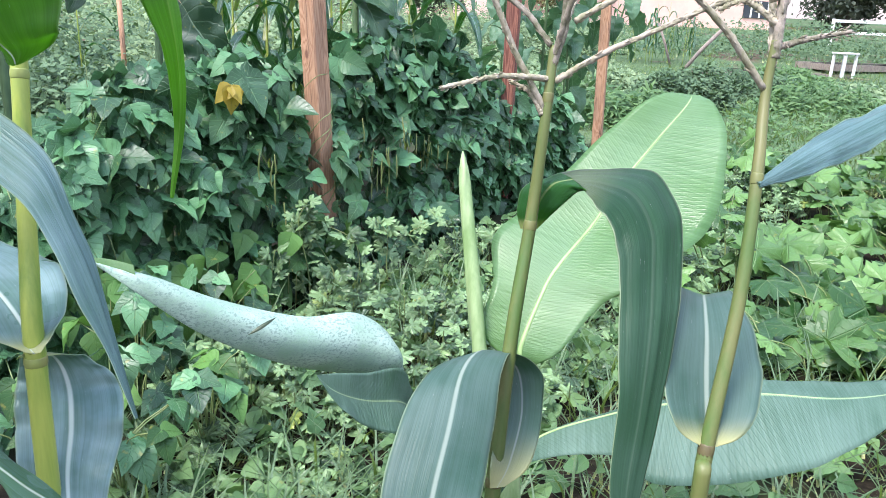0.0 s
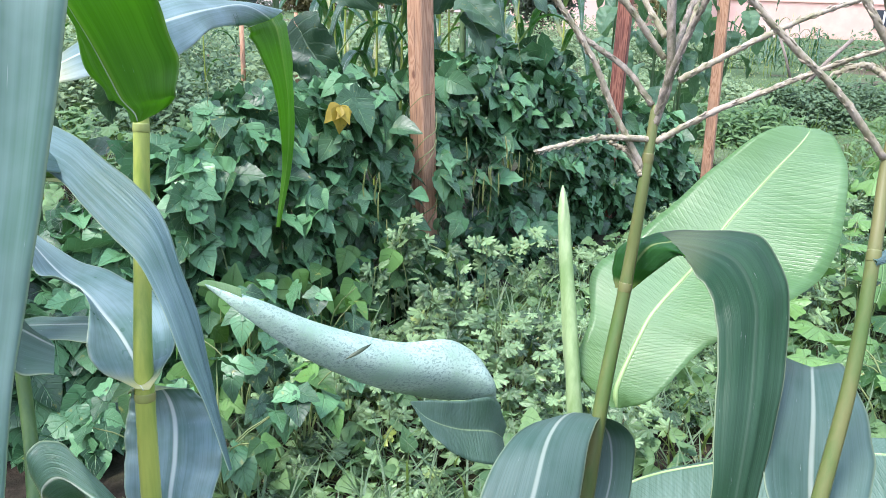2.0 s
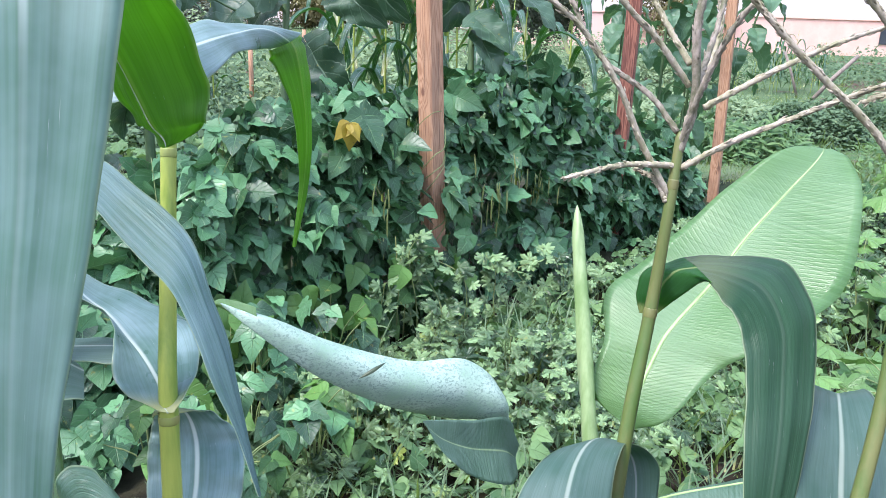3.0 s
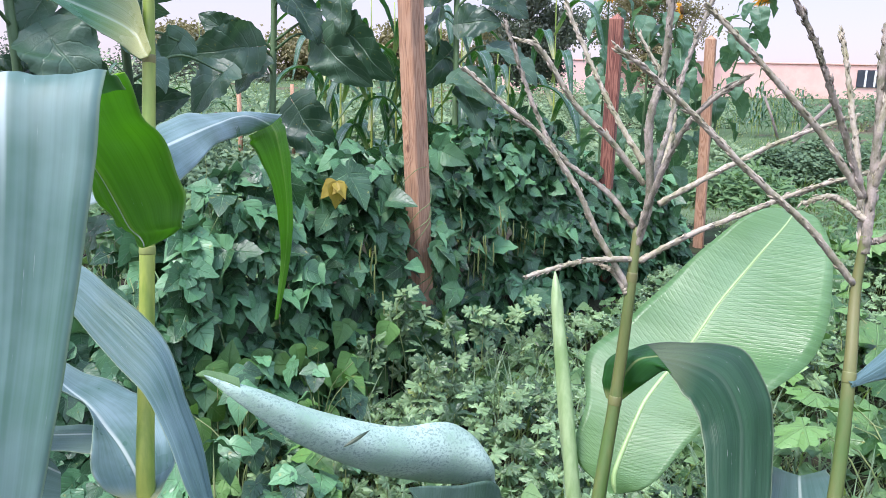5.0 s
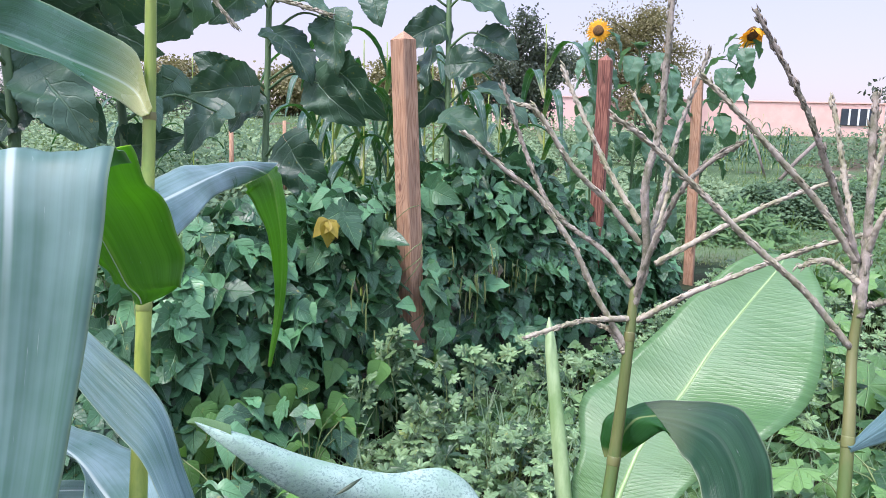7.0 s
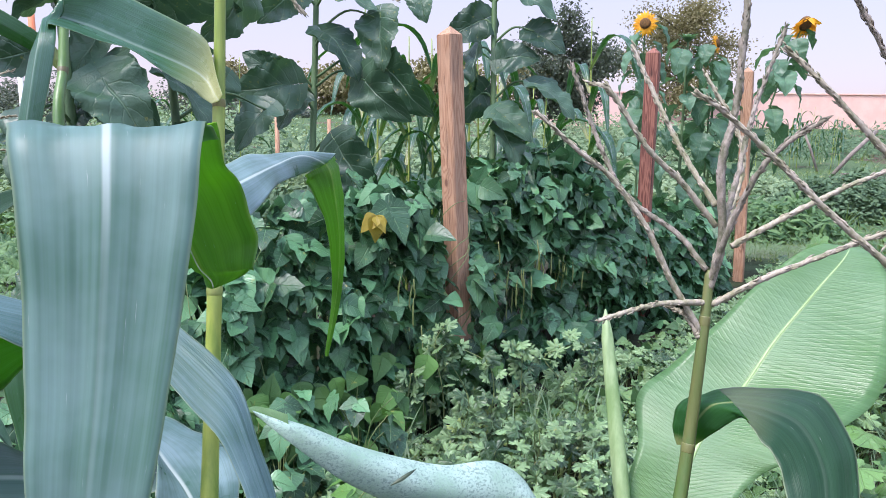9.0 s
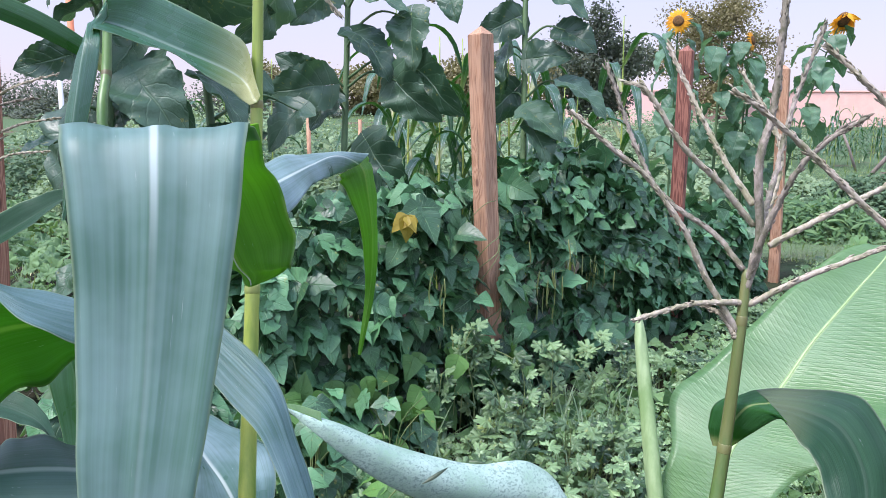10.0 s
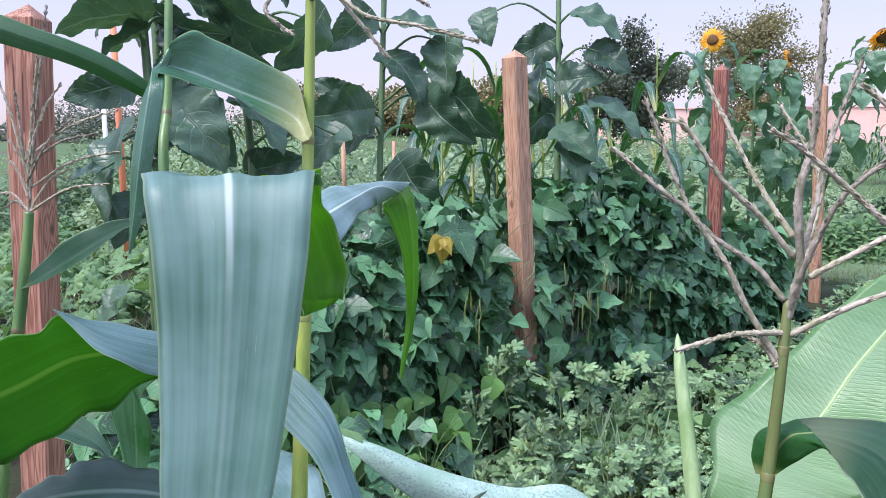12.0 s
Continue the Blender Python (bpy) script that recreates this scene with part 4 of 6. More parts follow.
TASSEL_D = [
    [(0.070, 0.642, 1.257), (0.079, 0.649, 1.296), (0.074, 0.648, 1.354), (0.083, 0.656, 1.399), (0.086, 0.660, 1.474), (0.088, 0.669, 1.526)],
    [(0.068, 0.640, 1.247), (0.026, 0.613, 1.249), (-0.016, 0.586, 1.241)],
    [(0.065, 0.635, 1.225), (0.039, 0.629, 1.267), (0.019, 0.623, 1.306), (-0.010, 0.616, 1.344), (-0.036, 0.605, 1.365), (-0.067, 0.596, 1.393)],
    [(0.068, 0.644, 1.272), (0.046, 0.656, 1.298), (0.005, 0.668, 1.327), (-0.018, 0.683, 1.368), (-0.044, 0.691, 1.434)],
    [(0.074, 0.651, 1.306), (0.046, 0.643, 1.339), (0.016, 0.633, 1.367), (-0.013, 0.626, 1.408), (-0.030, 0.625, 1.414)],
    [(0.073, 0.653, 1.322), (0.050, 0.667, 1.358), (0.030, 0.683, 1.397), (0.005, 0.700, 1.450)],
    [(0.071, 0.643, 1.264), (0.080, 0.630, 1.308), (0.096, 0.619, 1.353), (0.117, 0.614, 1.377), (0.135, 0.608, 1.390)],
    [(0.086, 0.649, 1.291), (0.137, 0.661, 1.320), (0.185, 0.681, 1.342), (0.248, 0.702, 1.364)],
    [(0.073, 0.640, 1.245), (0.106, 0.637, 1.267), (0.155, 0.637, 1.291), (0.195, 0.633, 1.310), (0.233, 0.629, 1.324)],
    [(0.078, 0.650, 1.302), (0.093, 0.681, 1.344), (0.109, 0.713, 1.399), (0.135, 0.739, 1.469)],
    [(0.074, 0.646, 1.278), (0.090, 0.685, 1.309), (0.103, 0.717, 1.365), (0.071, 0.735, 1.429)],
    [(0.064, 0.634, 1.220), (0.054, 0.637, 1.236), (0.038, 0.635, 1.244)],
]
TASSEL_E = [
    [(0.215, 0.578, 1.272), (0.217, 0.584, 1.307), (0.219, 0.592, 1.350), (0.219, 0.599, 1.393), (0.220, 0.605, 1.427)],
    [(0.209, 0.574, 1.252), (0.174, 0.568, 1.290), (0.131, 0.562, 1.326), (0.090, 0.555, 1.363), (0.062, 0.548, 1.387), (0.035, 0.540, 1.406)],
    [(0.211, 0.584, 1.310), (0.182, 0.579, 1.348), (0.147, 0.573, 1.383), (0.117, 0.567, 1.412), (0.092, 0.567, 1.435)],
    [(0.212, 0.584, 1.310), (0.186, 0.575, 1.365), (0.159, 0.564, 1.416), (0.120, 0.553, 1.474)],
    [(0.214, 0.577, 1.266), (0.215, 0.602, 1.320), (0.209, 0.620, 1.376), (0.202, 0.635, 1.425)],
    [(0.218, 0.586, 1.314), (0.221, 0.575, 1.344), (0.235, 0.572, 1.365)],
    [(0.218, 0.580, 1.280), (0.235, 0.575, 1.286), (0.261, 0.571, 1.292)],
    [(0.219, 0.592, 1.350), (0.224, 0.593, 1.400), (0.225, 0.593, 1.445)],
    [(0.215, 0.582, 1.295), (0.194, 0.590, 1.309), (0.177, 0.595, 1.303)],
]
SUN_STEM_1 = [(-1.941, 2.592, 1.014), (-1.952, 2.634, 1.309), (-1.993, 2.675, 1.650), (-2.031, 2.712, 1.968), (-2.054, 2.755, 2.286)]
SUN_STEM_2 = [(-1.704, 2.963, 0.975), (-1.729, 3.010, 1.325), (-1.780, 3.056, 1.724), (-1.824, 3.128, 2.274)]
SUN_STEM_3 = [(-1.413, 3.771, 0.837), (-1.421, 3.836, 1.220), (-1.430, 3.921, 1.720), (-1.449, 4.070, 2.602)]
SUN_STEM_4 = [(-0.503, 4.268, 0.742), (-0.511, 4.334, 1.131), (-0.531, 4.443, 1.780), (-0.562, 4.607, 2.753)]
SUN_STEM_5 = [(-2.030, 2.692, 0.912), (-2.036, 2.755, 1.283), (-2.035, 2.792, 1.502), (-2.093, 2.879, 2.048)]
SUN_LEAVES_1 = [
    ((-1.789, 2.606, 1.527), (-1.555, 2.529, 1.300), 1.06),
    ((-1.934, 2.517, 1.888), (-2.198, 2.338, 1.860), 0.61),
    ((-1.982, 2.598, 1.817), (-2.139, 2.434, 1.701), 0.83),
    ((-1.970, 2.466, 1.612), (-2.129, 2.309, 1.544), 0.73),
    ((-1.952, 2.439, 1.400), (-2.041, 2.258, 1.053), 0.54),
    ((-1.950, 2.319, 1.298), (-2.014, 2.198, 1.302), 1.44),
    ((-1.940, 2.726, 1.900), (-1.657, 2.673, 1.740), 0.52),
]
SUN_LEAVES_2 = [
    ((-1.844, 2.977, 2.005), (-1.445, 2.933, 1.700), 0.50),
    ((-1.804, 2.968, 1.872), (-1.535, 2.899, 1.634), 0.60),
    ((-1.427, 3.074, 1.908), (-1.512, 2.905, 1.634), 0.78),
    ((-1.698, 2.947, 1.545), (-1.434, 2.889, 1.387), 0.67),
    ((-1.703, 3.009, 1.275), (-1.453, 2.979, 1.327), 0.78),
    ((-1.627, 3.258, 1.560), (-1.679, 3.118, 1.378), 0.86),
    ((-1.471, 3.355, 1.429), (-1.613, 3.207, 1.256), 0.98),
]
SUN_LEAVES_3 = [
    ((-1.485, 3.683, 1.560), (-1.804, 3.534, 1.506), 0.72),
    ((-1.573, 3.784, 1.615), (-1.774, 3.679, 1.734), 0.85),
    ((-1.464, 3.776, 1.495), (-1.574, 3.636, 1.348), 1.08),
    ((-1.332, 3.847, 1.822), (-1.072, 3.741, 1.621), 0.98),
    ((-1.061, 3.892, 1.901), (-1.065, 3.738, 1.599), 0.96),
    ((-1.212, 3.660, 1.246), (-0.996, 3.532, 0.948), 0.97),
    ((-1.125, 3.831, 1.589), (-0.890, 3.715, 1.347), 0.82),
    ((-1.009, 3.854, 1.641), (-0.779, 3.731, 1.369), 0.50),
    ((-1.315, 3.885, 2.029), (-1.027, 3.812, 2.005), 0.93),
    ((-1.518, 3.865, 2.052), (-1.667, 3.711, 1.849), 0.94),
]
SUN_LEAVES_4 = [
    ((-0.479, 4.340, 1.740), (-0.239, 4.272, 1.775), 1.22),
    ((-0.301, 4.388, 1.897), (-0.090, 4.293, 1.798), 1.16),
    ((-0.384, 4.414, 2.107), (-0.124, 4.323, 1.995), 0.86),
    ((-0.261, 4.340, 1.594), (0.019, 4.246, 1.451), 0.78),
    ((-0.475, 4.289, 1.439), (-0.243, 4.193, 1.320), 1.11),
    ((-0.598, 4.469, 1.973), (-0.835, 4.317, 1.842), 0.96),
    ((-0.595, 4.397, 1.551), (-0.780, 4.236, 1.336), 0.86),
    ((-0.445, 4.276, 1.345), (-0.301, 4.157, 1.149), 0.95),
    ((-0.624, 4.438, 1.810), (-0.694, 4.285, 1.560), 0.70),
    ((-0.959, 4.348, 2.108), (-0.898, 4.224, 1.938), 1.09),
]
SUN_LEAVES_5 = [
    ((-1.842, 2.719, 1.542), (-1.613, 2.601, 1.295), 1.21),
    ((-1.899, 2.738, 1.691), (-1.948, 2.604, 1.534), 1.29),
    ((-1.883, 2.859, 1.791), (-1.622, 2.768, 1.677), 0.87),
    ((-1.732, 2.874, 1.773), (-1.465, 2.771, 1.592), 0.70),
    ((-1.951, 2.685, 1.415), (-2.060, 2.548, 1.287), 1.26),
    ((-1.908, 2.770, 1.881), (-1.937, 2.640, 1.738), 1.40),
]
LEAF_WIDE = [
    ((-0.356, 0.586, 1.203), (0.002, 0.000, -0.003)),
    ((-0.395, 0.571, 1.214), (0.002, 0.005, -0.013)),
    ((-0.429, 0.522, 1.228), (-0.015, 0.027, -0.027)),
    ((-0.460, 0.479, 1.233), (-0.034, 0.055, -0.054)),
    ((-0.487, 0.446, 1.218), (-0.031, 0.042, -0.059)),
    ((-0.517, 0.418, 1.204), (-0.025, 0.028, -0.042)),
    ((-0.543, 0.391, 1.191), (0.002, 0.000, -0.002)),
]
BANANA_TEAR = [
    ((-0.341, 1.254, 0.735), (0.001, -0.000, -0.000)),
    ((-0.325, 1.262, 0.744), (0.003, -0.001, -0.002)),
    ((-0.311, 1.275, 0.751), (0.002, -0.001, -0.002)),
    ((-0.300, 1.296, 0.753), (0.000, -0.000, -0.000)),
]
TASSEL_A = [
    [(-0.353, 0.688, 1.530), (-0.361, 0.712, 1.614), (-0.367, 0.737, 1.700)],
    [(-0.353, 0.689, 1.542), (-0.345, 0.694, 1.554), (-0.302, 0.687, 1.516), (-0.247, 0.685, 1.502), (-0.190, 0.685, 1.486)],
    [(-0.353, 0.691, 1.547), (-0.347, 0.694, 1.557), (-0.320, 0.696, 1.523), (-0.280, 0.699, 1.476)],
    [(-0.353, 0.689, 1.542), (-0.370, 0.687, 1.554), (-0.389, 0.664, 1.520), (-0.357, 0.655, 1.494)],
    [(-0.355, 0.693, 1.563), (-0.346, 0.710, 1.582), (-0.296, 0.734, 1.557), (-0.256, 0.754, 1.532)],
    [(-0.355, 0.693, 1.563), (-0.377, 0.704, 1.593), (-0.426, 0.703, 1.579), (-0.464, 0.700, 1.543)],
]
LEAF_WIDE_TOP = [
    ((-0.423, 0.419, 1.286), (0.001, 0.000, -0.001)),
    ((-0.391, 0.425, 1.270), (0.017, -0.015, -0.007)),
    ((-0.367, 0.458, 1.252), (0.017, -0.021, -0.010)),
    ((-0.359, 0.523, 1.230), (0.014, -0.015, -0.007)),
    ((-0.352, 0.575, 1.206), (0.002, 0.000, -0.003)),
]
LEAF_BEHIND = [
    ((-0.379, 0.637, 1.186), (0.002, 0.000, -0.005)),
    ((-0.481, 0.656, 1.185), (0.006, 0.000, -0.009)),
    ((-0.544, 0.648, 1.164), (0.022, -0.009, -0.017)),
    ((-0.544, 0.644, 1.132), (0.030, -0.006, -0.014)),
    ((-0.540, 0.638, 1.083), (0.015, 0.003, -0.003)),
    ((-0.530, 0.622, 1.040), (0.005, 0.001, -0.000)),
]


corn_a = corn_plant("young corn plant with a broad blue-green folded leaf")
corn_stalk(STALK_A, 0.0110, 0.0046, (1.006, 1.232, 1.40), STALK, corn_a)
corn_leaf(LEAF_FOLD, corn_a, 0.04, 0.012, 4, 3, "broad waxy leaf folded over, blue-green with painted sky sheen", CORN_FOLD_SHEEN, ribsize=0, flute=0.022)
# Same leaf as the fold; only its foot is coloured as if lit through.
corn_leaf(LEAF_FOLD_BASE, corn_a, 0.12, 0.055, 1.7, 3, "foot of the folded leaf, light through it painted as bright green", CORN_PAINTED_LIT, ribsize=0.0008, n=60, flute=0.03)
corn_leaf(LEAF_ARCH, corn_a, -0.45, 0.03, 3, 4, "", CORN_GLOSS, ribsize=0)
corn_leaf(LEAF_CUP, corn_a, -0.25, 0.03, 3, 6, "cupped leaf with a pale base", CORN_WAXY_SHEEN)
corn_leaf(LEAF_WIDE, corn_a, 0.12, 0.03, 3, 19, "wide arching leaf showing its green underside", CORN_UNDER_SHADE, ribsize=0)
corn_leaf(LEAF_WIDE_TOP, corn_a, 0.1, 0.02, 2, 25, "", CORN_BLUE_SHEEN, ribsize=0)
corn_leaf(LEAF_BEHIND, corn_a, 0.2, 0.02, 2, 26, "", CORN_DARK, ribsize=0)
corn_leaf(LEAF_HANG, corn_a, 0.12, 0.04, 4, 8, "", CORN_WAXY_SHEEN)
tassel(TASSEL_A, corn_a, 3)

corn_b = corn_plant("slender corn plant with a long arching striped leaf")
corn_stalk(STALK_B, 0.0078, 0.0034, (1.12, 1.43), STALK_GREEN, corn_b)
corn_leaf(LEAF_SLANT, corn_b, 0.06, 0.02, 3, 9, "arching blue-green leaf with strong ribs", CORN_BLUE_SHEEN, ribsize=0, flute=0.03)
corn_leaf(LEAF_BAR, corn_b, 0.1, 0.02, 2, 28, "", CORN_SLATE, ribsize=0, n=30)
corn_leaf(LEAF_TIP, corn_b, 0.12, 0.02, 3, 5, "long leaf with a white rib and a painted pale blue sheen", CORN_WAXY_SHEEN, ribsize=0)
# Hanging end of the leaf above, with transmitted light painted into its colour.
corn_leaf(LEAF_TIP_HANG, corn_b, 0.15, 0.02, 3, 5, "hanging tip, light through it painted as bright green", CORN_PAINTED_LIT, ribsize=0, n=40)
corn_leaf(LEAF_LOW, corn_b, 0.2, 0.03, 3, 10)
corn_leaf(LEAF_LOWLEFT, corn_b, 0.15, 0.03, 3, 11, "", CORN_SLATE, RIB)
corn_leaf(LEAF_LONG, corn_b, 0.25, 0.02, 3, 12, "", CORN_DARK, ribsize=0)

corn_c = corn_plant("small corn plant with an open tassel beside a cedar post")
corn_stalk(STALK_C, 0.011, 0.006, (0.85, 1.15), STALK_GREEN, corn_c)
corn_leaf(LEAF_C_UP, corn_c, 0.3, 0.02, 3, 13, "", CORN_SHADED, ribsize=0)
corn_leaf(LEAF_C_DARK, corn_c, 0.2, 0.02, 3, 14, "", CORN_SHADED, ribsize=0.001)
top_c = np.array(STALK_C[-1])
tassel([[tuple(top_c + (0, 0, rise)), tuple(top_c + 0.5 * np.array(d) + (0, 0, 0.012 + 0.5 * rise)), tuple(top_c + np.array(d))] for rise, d in
        ((0, (0.053, 0.0, 0.265)), (0.07, (0.058, 0.01, 0.17)), (0.03, (0.034, 0.0, 0.205)), (0.05, (-0.007, 0.0, 0.158)), (0.06, (-0.040, 0.0, 0.195)), (0.07, (0.135, 0.02, 0.135)), (0.06, (0.118, 0.0, 0.104)), (0.03, (0.132, 0.02, 0.081)),
         (0, (0.130, 0.0, 0.040)), (0.06, (-0.045, 0.0, 0.105)), (0.02, (-0.028, 0, 0.07)), (0, (-0.05, 0.0, 0.024)), (0.04, (0.095, -0.02, 0.122)), (0.05, (0.038, 0.0, 0.134)), (0.0, (0.06, 0.01, 0.058)), (0, (-0.04, 0.0, 0.005)))], corn_c, 5, 0.0019)

corn_d = corn_plant("corn plant in tassel with a drooping folded leaf")
corn_stalk(STALK_D, 0.0088, 0.0036, (0.926, 1.134, 1.23), STALK_BROWN, corn_d)
corn_leaf(LEAF_D_FOLD[:4], corn_d, 0.05, 0.012, 2, 15, "deep green underside of the folded leaf", CORN_UNDER_SHADE, ribsize=0, n=30)
# The hanging side gets less light; its dark green colour carries that shade.
corn_leaf(LEAF_D_FOLD[3:], corn_d, 0.05, 0.012, 4, 15, "leaf folded over and hanging straight down, its shade painted dark", CORN_SHADED, ribsize=0, flute=0.02)
corn_leaf(LEAF_D_CUP, corn_d, -0.12, 0.02, 3, 16, "curled blue-green leaf with a white rib", CORN_SLATE)
tassel(TASSEL_D, corn_d, 7, spike=True)

corn_e = corn_plant("corn plant in tassel with a cupped lower leaf")
corn_stalk(STALK_E, 0.0070, 0.0030, (1.009, 1.194), STALK_BROWN, corn_e)
corn_leaf(LEAF_E_CUP, corn_e, -0.22, 0.02, 3, 17, "cupped blue-green leaf with a white rib", CORN_SLATE)
corn_leaf(LEAF_E_UP, corn_e, 0.3, 0.05, 3, 18, "", CORN_BLUE_SHEEN, ribsize=0, flute=0.04)
tassel(TASSEL_E, corn_e, 9, spike=True)

# ---- banana ----
banana = thing("banana_plant", "young banana plant with one upright and several drooping leaves", "banana plant")
pseudo = spline(grounded(PSEUDOSTEM), 30)
part("pseudostem", tube("pseudostem", pseudo, np.linspace(0.055, 0.026, 30), SPEARMAT, 16), banana)
corn_leaf(BANANA_TALL, banana, -0.10, 0.016, 3, 20, "upright pale green leaf blade with fine ribs", BANANA, BANANA_RIB, 0.005, n=90)
corn_leaf(BANANA_ROLL, banana, 0.0, 0.01, 3, 21, "drooping folded leaf showing its pale underside", BANANA_SCURF, BANANA_RIB, 0, n=90, curve=-0.75)
corn_leaf(BANANA_TIP, banana, 0.3, 0.02, 2, 27, "green curled tip of the folded leaf", BANANA, BANANA_RIB, 0, n=20)
corn_leaf(BANANA_TEAR, banana, 0.1, 0.0, 1, 24, "dark split in the folded leaf", TEAR, TEAR, 0, "split", 16)
corn_leaf(BANANA_ROLL_BACK, banana, 0.2, 0.02, 3, 22, "", BANANA_DARK, BANANA_RIB, 0, n=60)
corn_leaf(BANANA_LOW, banana, 0.15, 0.02, 3, 23, "", BANANA_DARK, BANANA_RIB, 0.003, n=80)
spear = spline(SPEAR, 40)
v, f, u = tube_data(spear, 0.0012 + np.linspace(0.0155, 0.0095, 40) * np.minimum(1, (1 - np.linspace(0, 1, 40)) / 0.09) ** 0.6, 24)
for i in range(len(v)):
    ring, k = divmod(i, 24)
    q = (k / 24 - ring * 0.022) % 1.0
    v[i] = spear[ring] + (v[i] - spear[ring]) * (0.76 + 0.34 * q)
part("furled_leaf", mesh_of("furled_leaf", v, f, SPEARMAT, u), banana, "tightly rolled new leaf standing upright")


# ---- the bean row: dense three-part leaves on twining stems ----
ROW = np.array([0.512, 0.859])
ACROSS = np.array([0.859, -0.512])
P1 = np.array([-0.583, 3.46])


def bean_top(s):
    """Height of the beans at s metres along the row, counted from the second post."""
    return float(np.interp(s, [-2.1, -1.5, -1.2, -0.8, -0.3, 0.1, 0.5, 1.0, 1.4, 1.8, 2.3, 3.0, 3.6], [0.3, 0.5, 0.85, 1.0, 1.05, 1.08, 1.12, 1.2, 1.15, 0.95, 0.8, 0.7, 0.5]))


def bean_frames(s0, s1, count, seed):
    """Leaves on the outer face of the row: thick at the top and front, thin inside."""
    r = np.random.default_rng(seed)
    frames = []
    for k in range(count):
        s = r.uniform(s0, s1)
        top = bean_top(s) + 0.10 * noise.noise((s * 4, 0.3, 0.0))
        w = 0.36 + 0.09 * noise.noise((s * 3, 1.7, 0.0))
        front = r.random() < 0.8
        zz = top * (1 - r.random() ** 1.25)
        reach = w * (1 - 0.55 * (zz / top) ** 2) * r.uniform(0.55, 1.05) ** 0.6
        side = reach if front else -reach * r.random()
        if zz > top * 0.88:
            side = r.uniform(-w, w) * 0.6
        side += 0.16 * noise.noise((s * 6.0, zz * 6.0, 5.0)) - 0.28
        p2 = P1 + ROW * s + ACROSS * side
        p = np.array([p2[0], p2[1], max(0.03, zz + r.normal(0, 0.03))])
        out = np.array([*(ACROSS * (1 if front else -1)), 0.0]) + r.normal(0, 0.7, 3) * (1, 1, 0.2)
        normal = out * 0.7 + np.array([0, 0, 1.0]) + r.normal(0, 0.4, 3)
        direction = r.normal(0, 0.5, 3) + out * 0.4 + np.array([0, 0, -0.8])
        size = r.uniform(0.072, 0.115) if r.random() < 0.7 else r.uniform(0.115, 0.155)
        frames.append((p, direction, normal, size))
    return frames


def hides_post(p, luck):
    """The second post stands at the open face of the row: few leaves grow across it."""
    q = np.array(p[:2]) - (-0.582, 3.528)
    ahead, aside = q @ (0.152, -0.988), q @ (0.988, 0.152)
    return p[2] > 0.34 and -0.04 < ahead < 0.9 and -0.08 < aside < 0.08 and luck < 0.92


BEAN_MESHES = [mesh_of("leaf", *t[:2], BEAN, t[2]) for t in BEAN_TS]


def bean_plant(s0, s1, seed):
    plant = thing("bean_plant", "bushy climbing bean plant with dense dark green leaves", "bean plant", "beans along the posts")
    r = np.random.default_rng(seed + 900)
    fr = bean_frames(s0, s1, int(600 * (s1 - s0)), seed)
    mats = []
    for p, d, nrm, size in fr:
        mats.append((p, turn(d, nrm, size)))
        if r.random() < 0.75:
            for sg in (-1, 1):
                side = np.cross(d, nrm)
                side /= np.linalg.norm(side)
                mats.append((p - 0.25 * size * d / np.linalg.norm(d), turn(np.asarray(d) * 0.35 + side * sg * 0.8 + r.normal(0, 0.12, 3), nrm, size * r.uniform(0.7, 0.95))))
    mats = [(p, m) for p, m in mats if not hides_post(p, r.random())]
    order = sorted(range(len(mats)), key=lambda i: -(mats[i][0][:2] - P1) @ ACROSS)
    near = order[:24]
    for i in near:
        q = part("leaf", BEAN_MESHES[i % 4], plant)
        q.matrix_local = Matrix([[*mats[i][1][j], mats[i][0][j]] for j in range(3)] + [[0, 0, 0, 1]])
    v, f, u = scatter_mix(BEAN_TS, [mats[i] for i in order[24:]])
    tagged(part("foliage", mesh_of("foliage", v, f, BEAN, u), plant), kind="stuff")
    vines = []
    for k in range(int(14 * (s1 - s0)) + 3):
        s = r.uniform(s0, s1)
        a = P1 + ROW * s + ACROSS * r.uniform(-0.45, -0.05)
        top = bean_top(s) * r.uniform(0.75, 1.12)
        pts = [(a[0], a[1], -0.03)] + [(a[0] + r.normal(0, 0.05), a[1] + r.normal(0, 0.05), top * q) for q in (0.25, 0.5, 0.75, 1.0)]
        vines.append(tube_data(spline(pts, 14), np.linspace(0.003, 0.0014, 14), 5))
    v, f, u = joined(vines)
    tagged(part("twining_stem", mesh_of("twining_stem", v, f, VINE, u), plant, "thin twining stems"), kind="stuff")
    return plant


for k in range(13):
    bean_plant(-1.97 + k * 0.42, -1.97 + (k + 1) * 0.42, 40 + k)

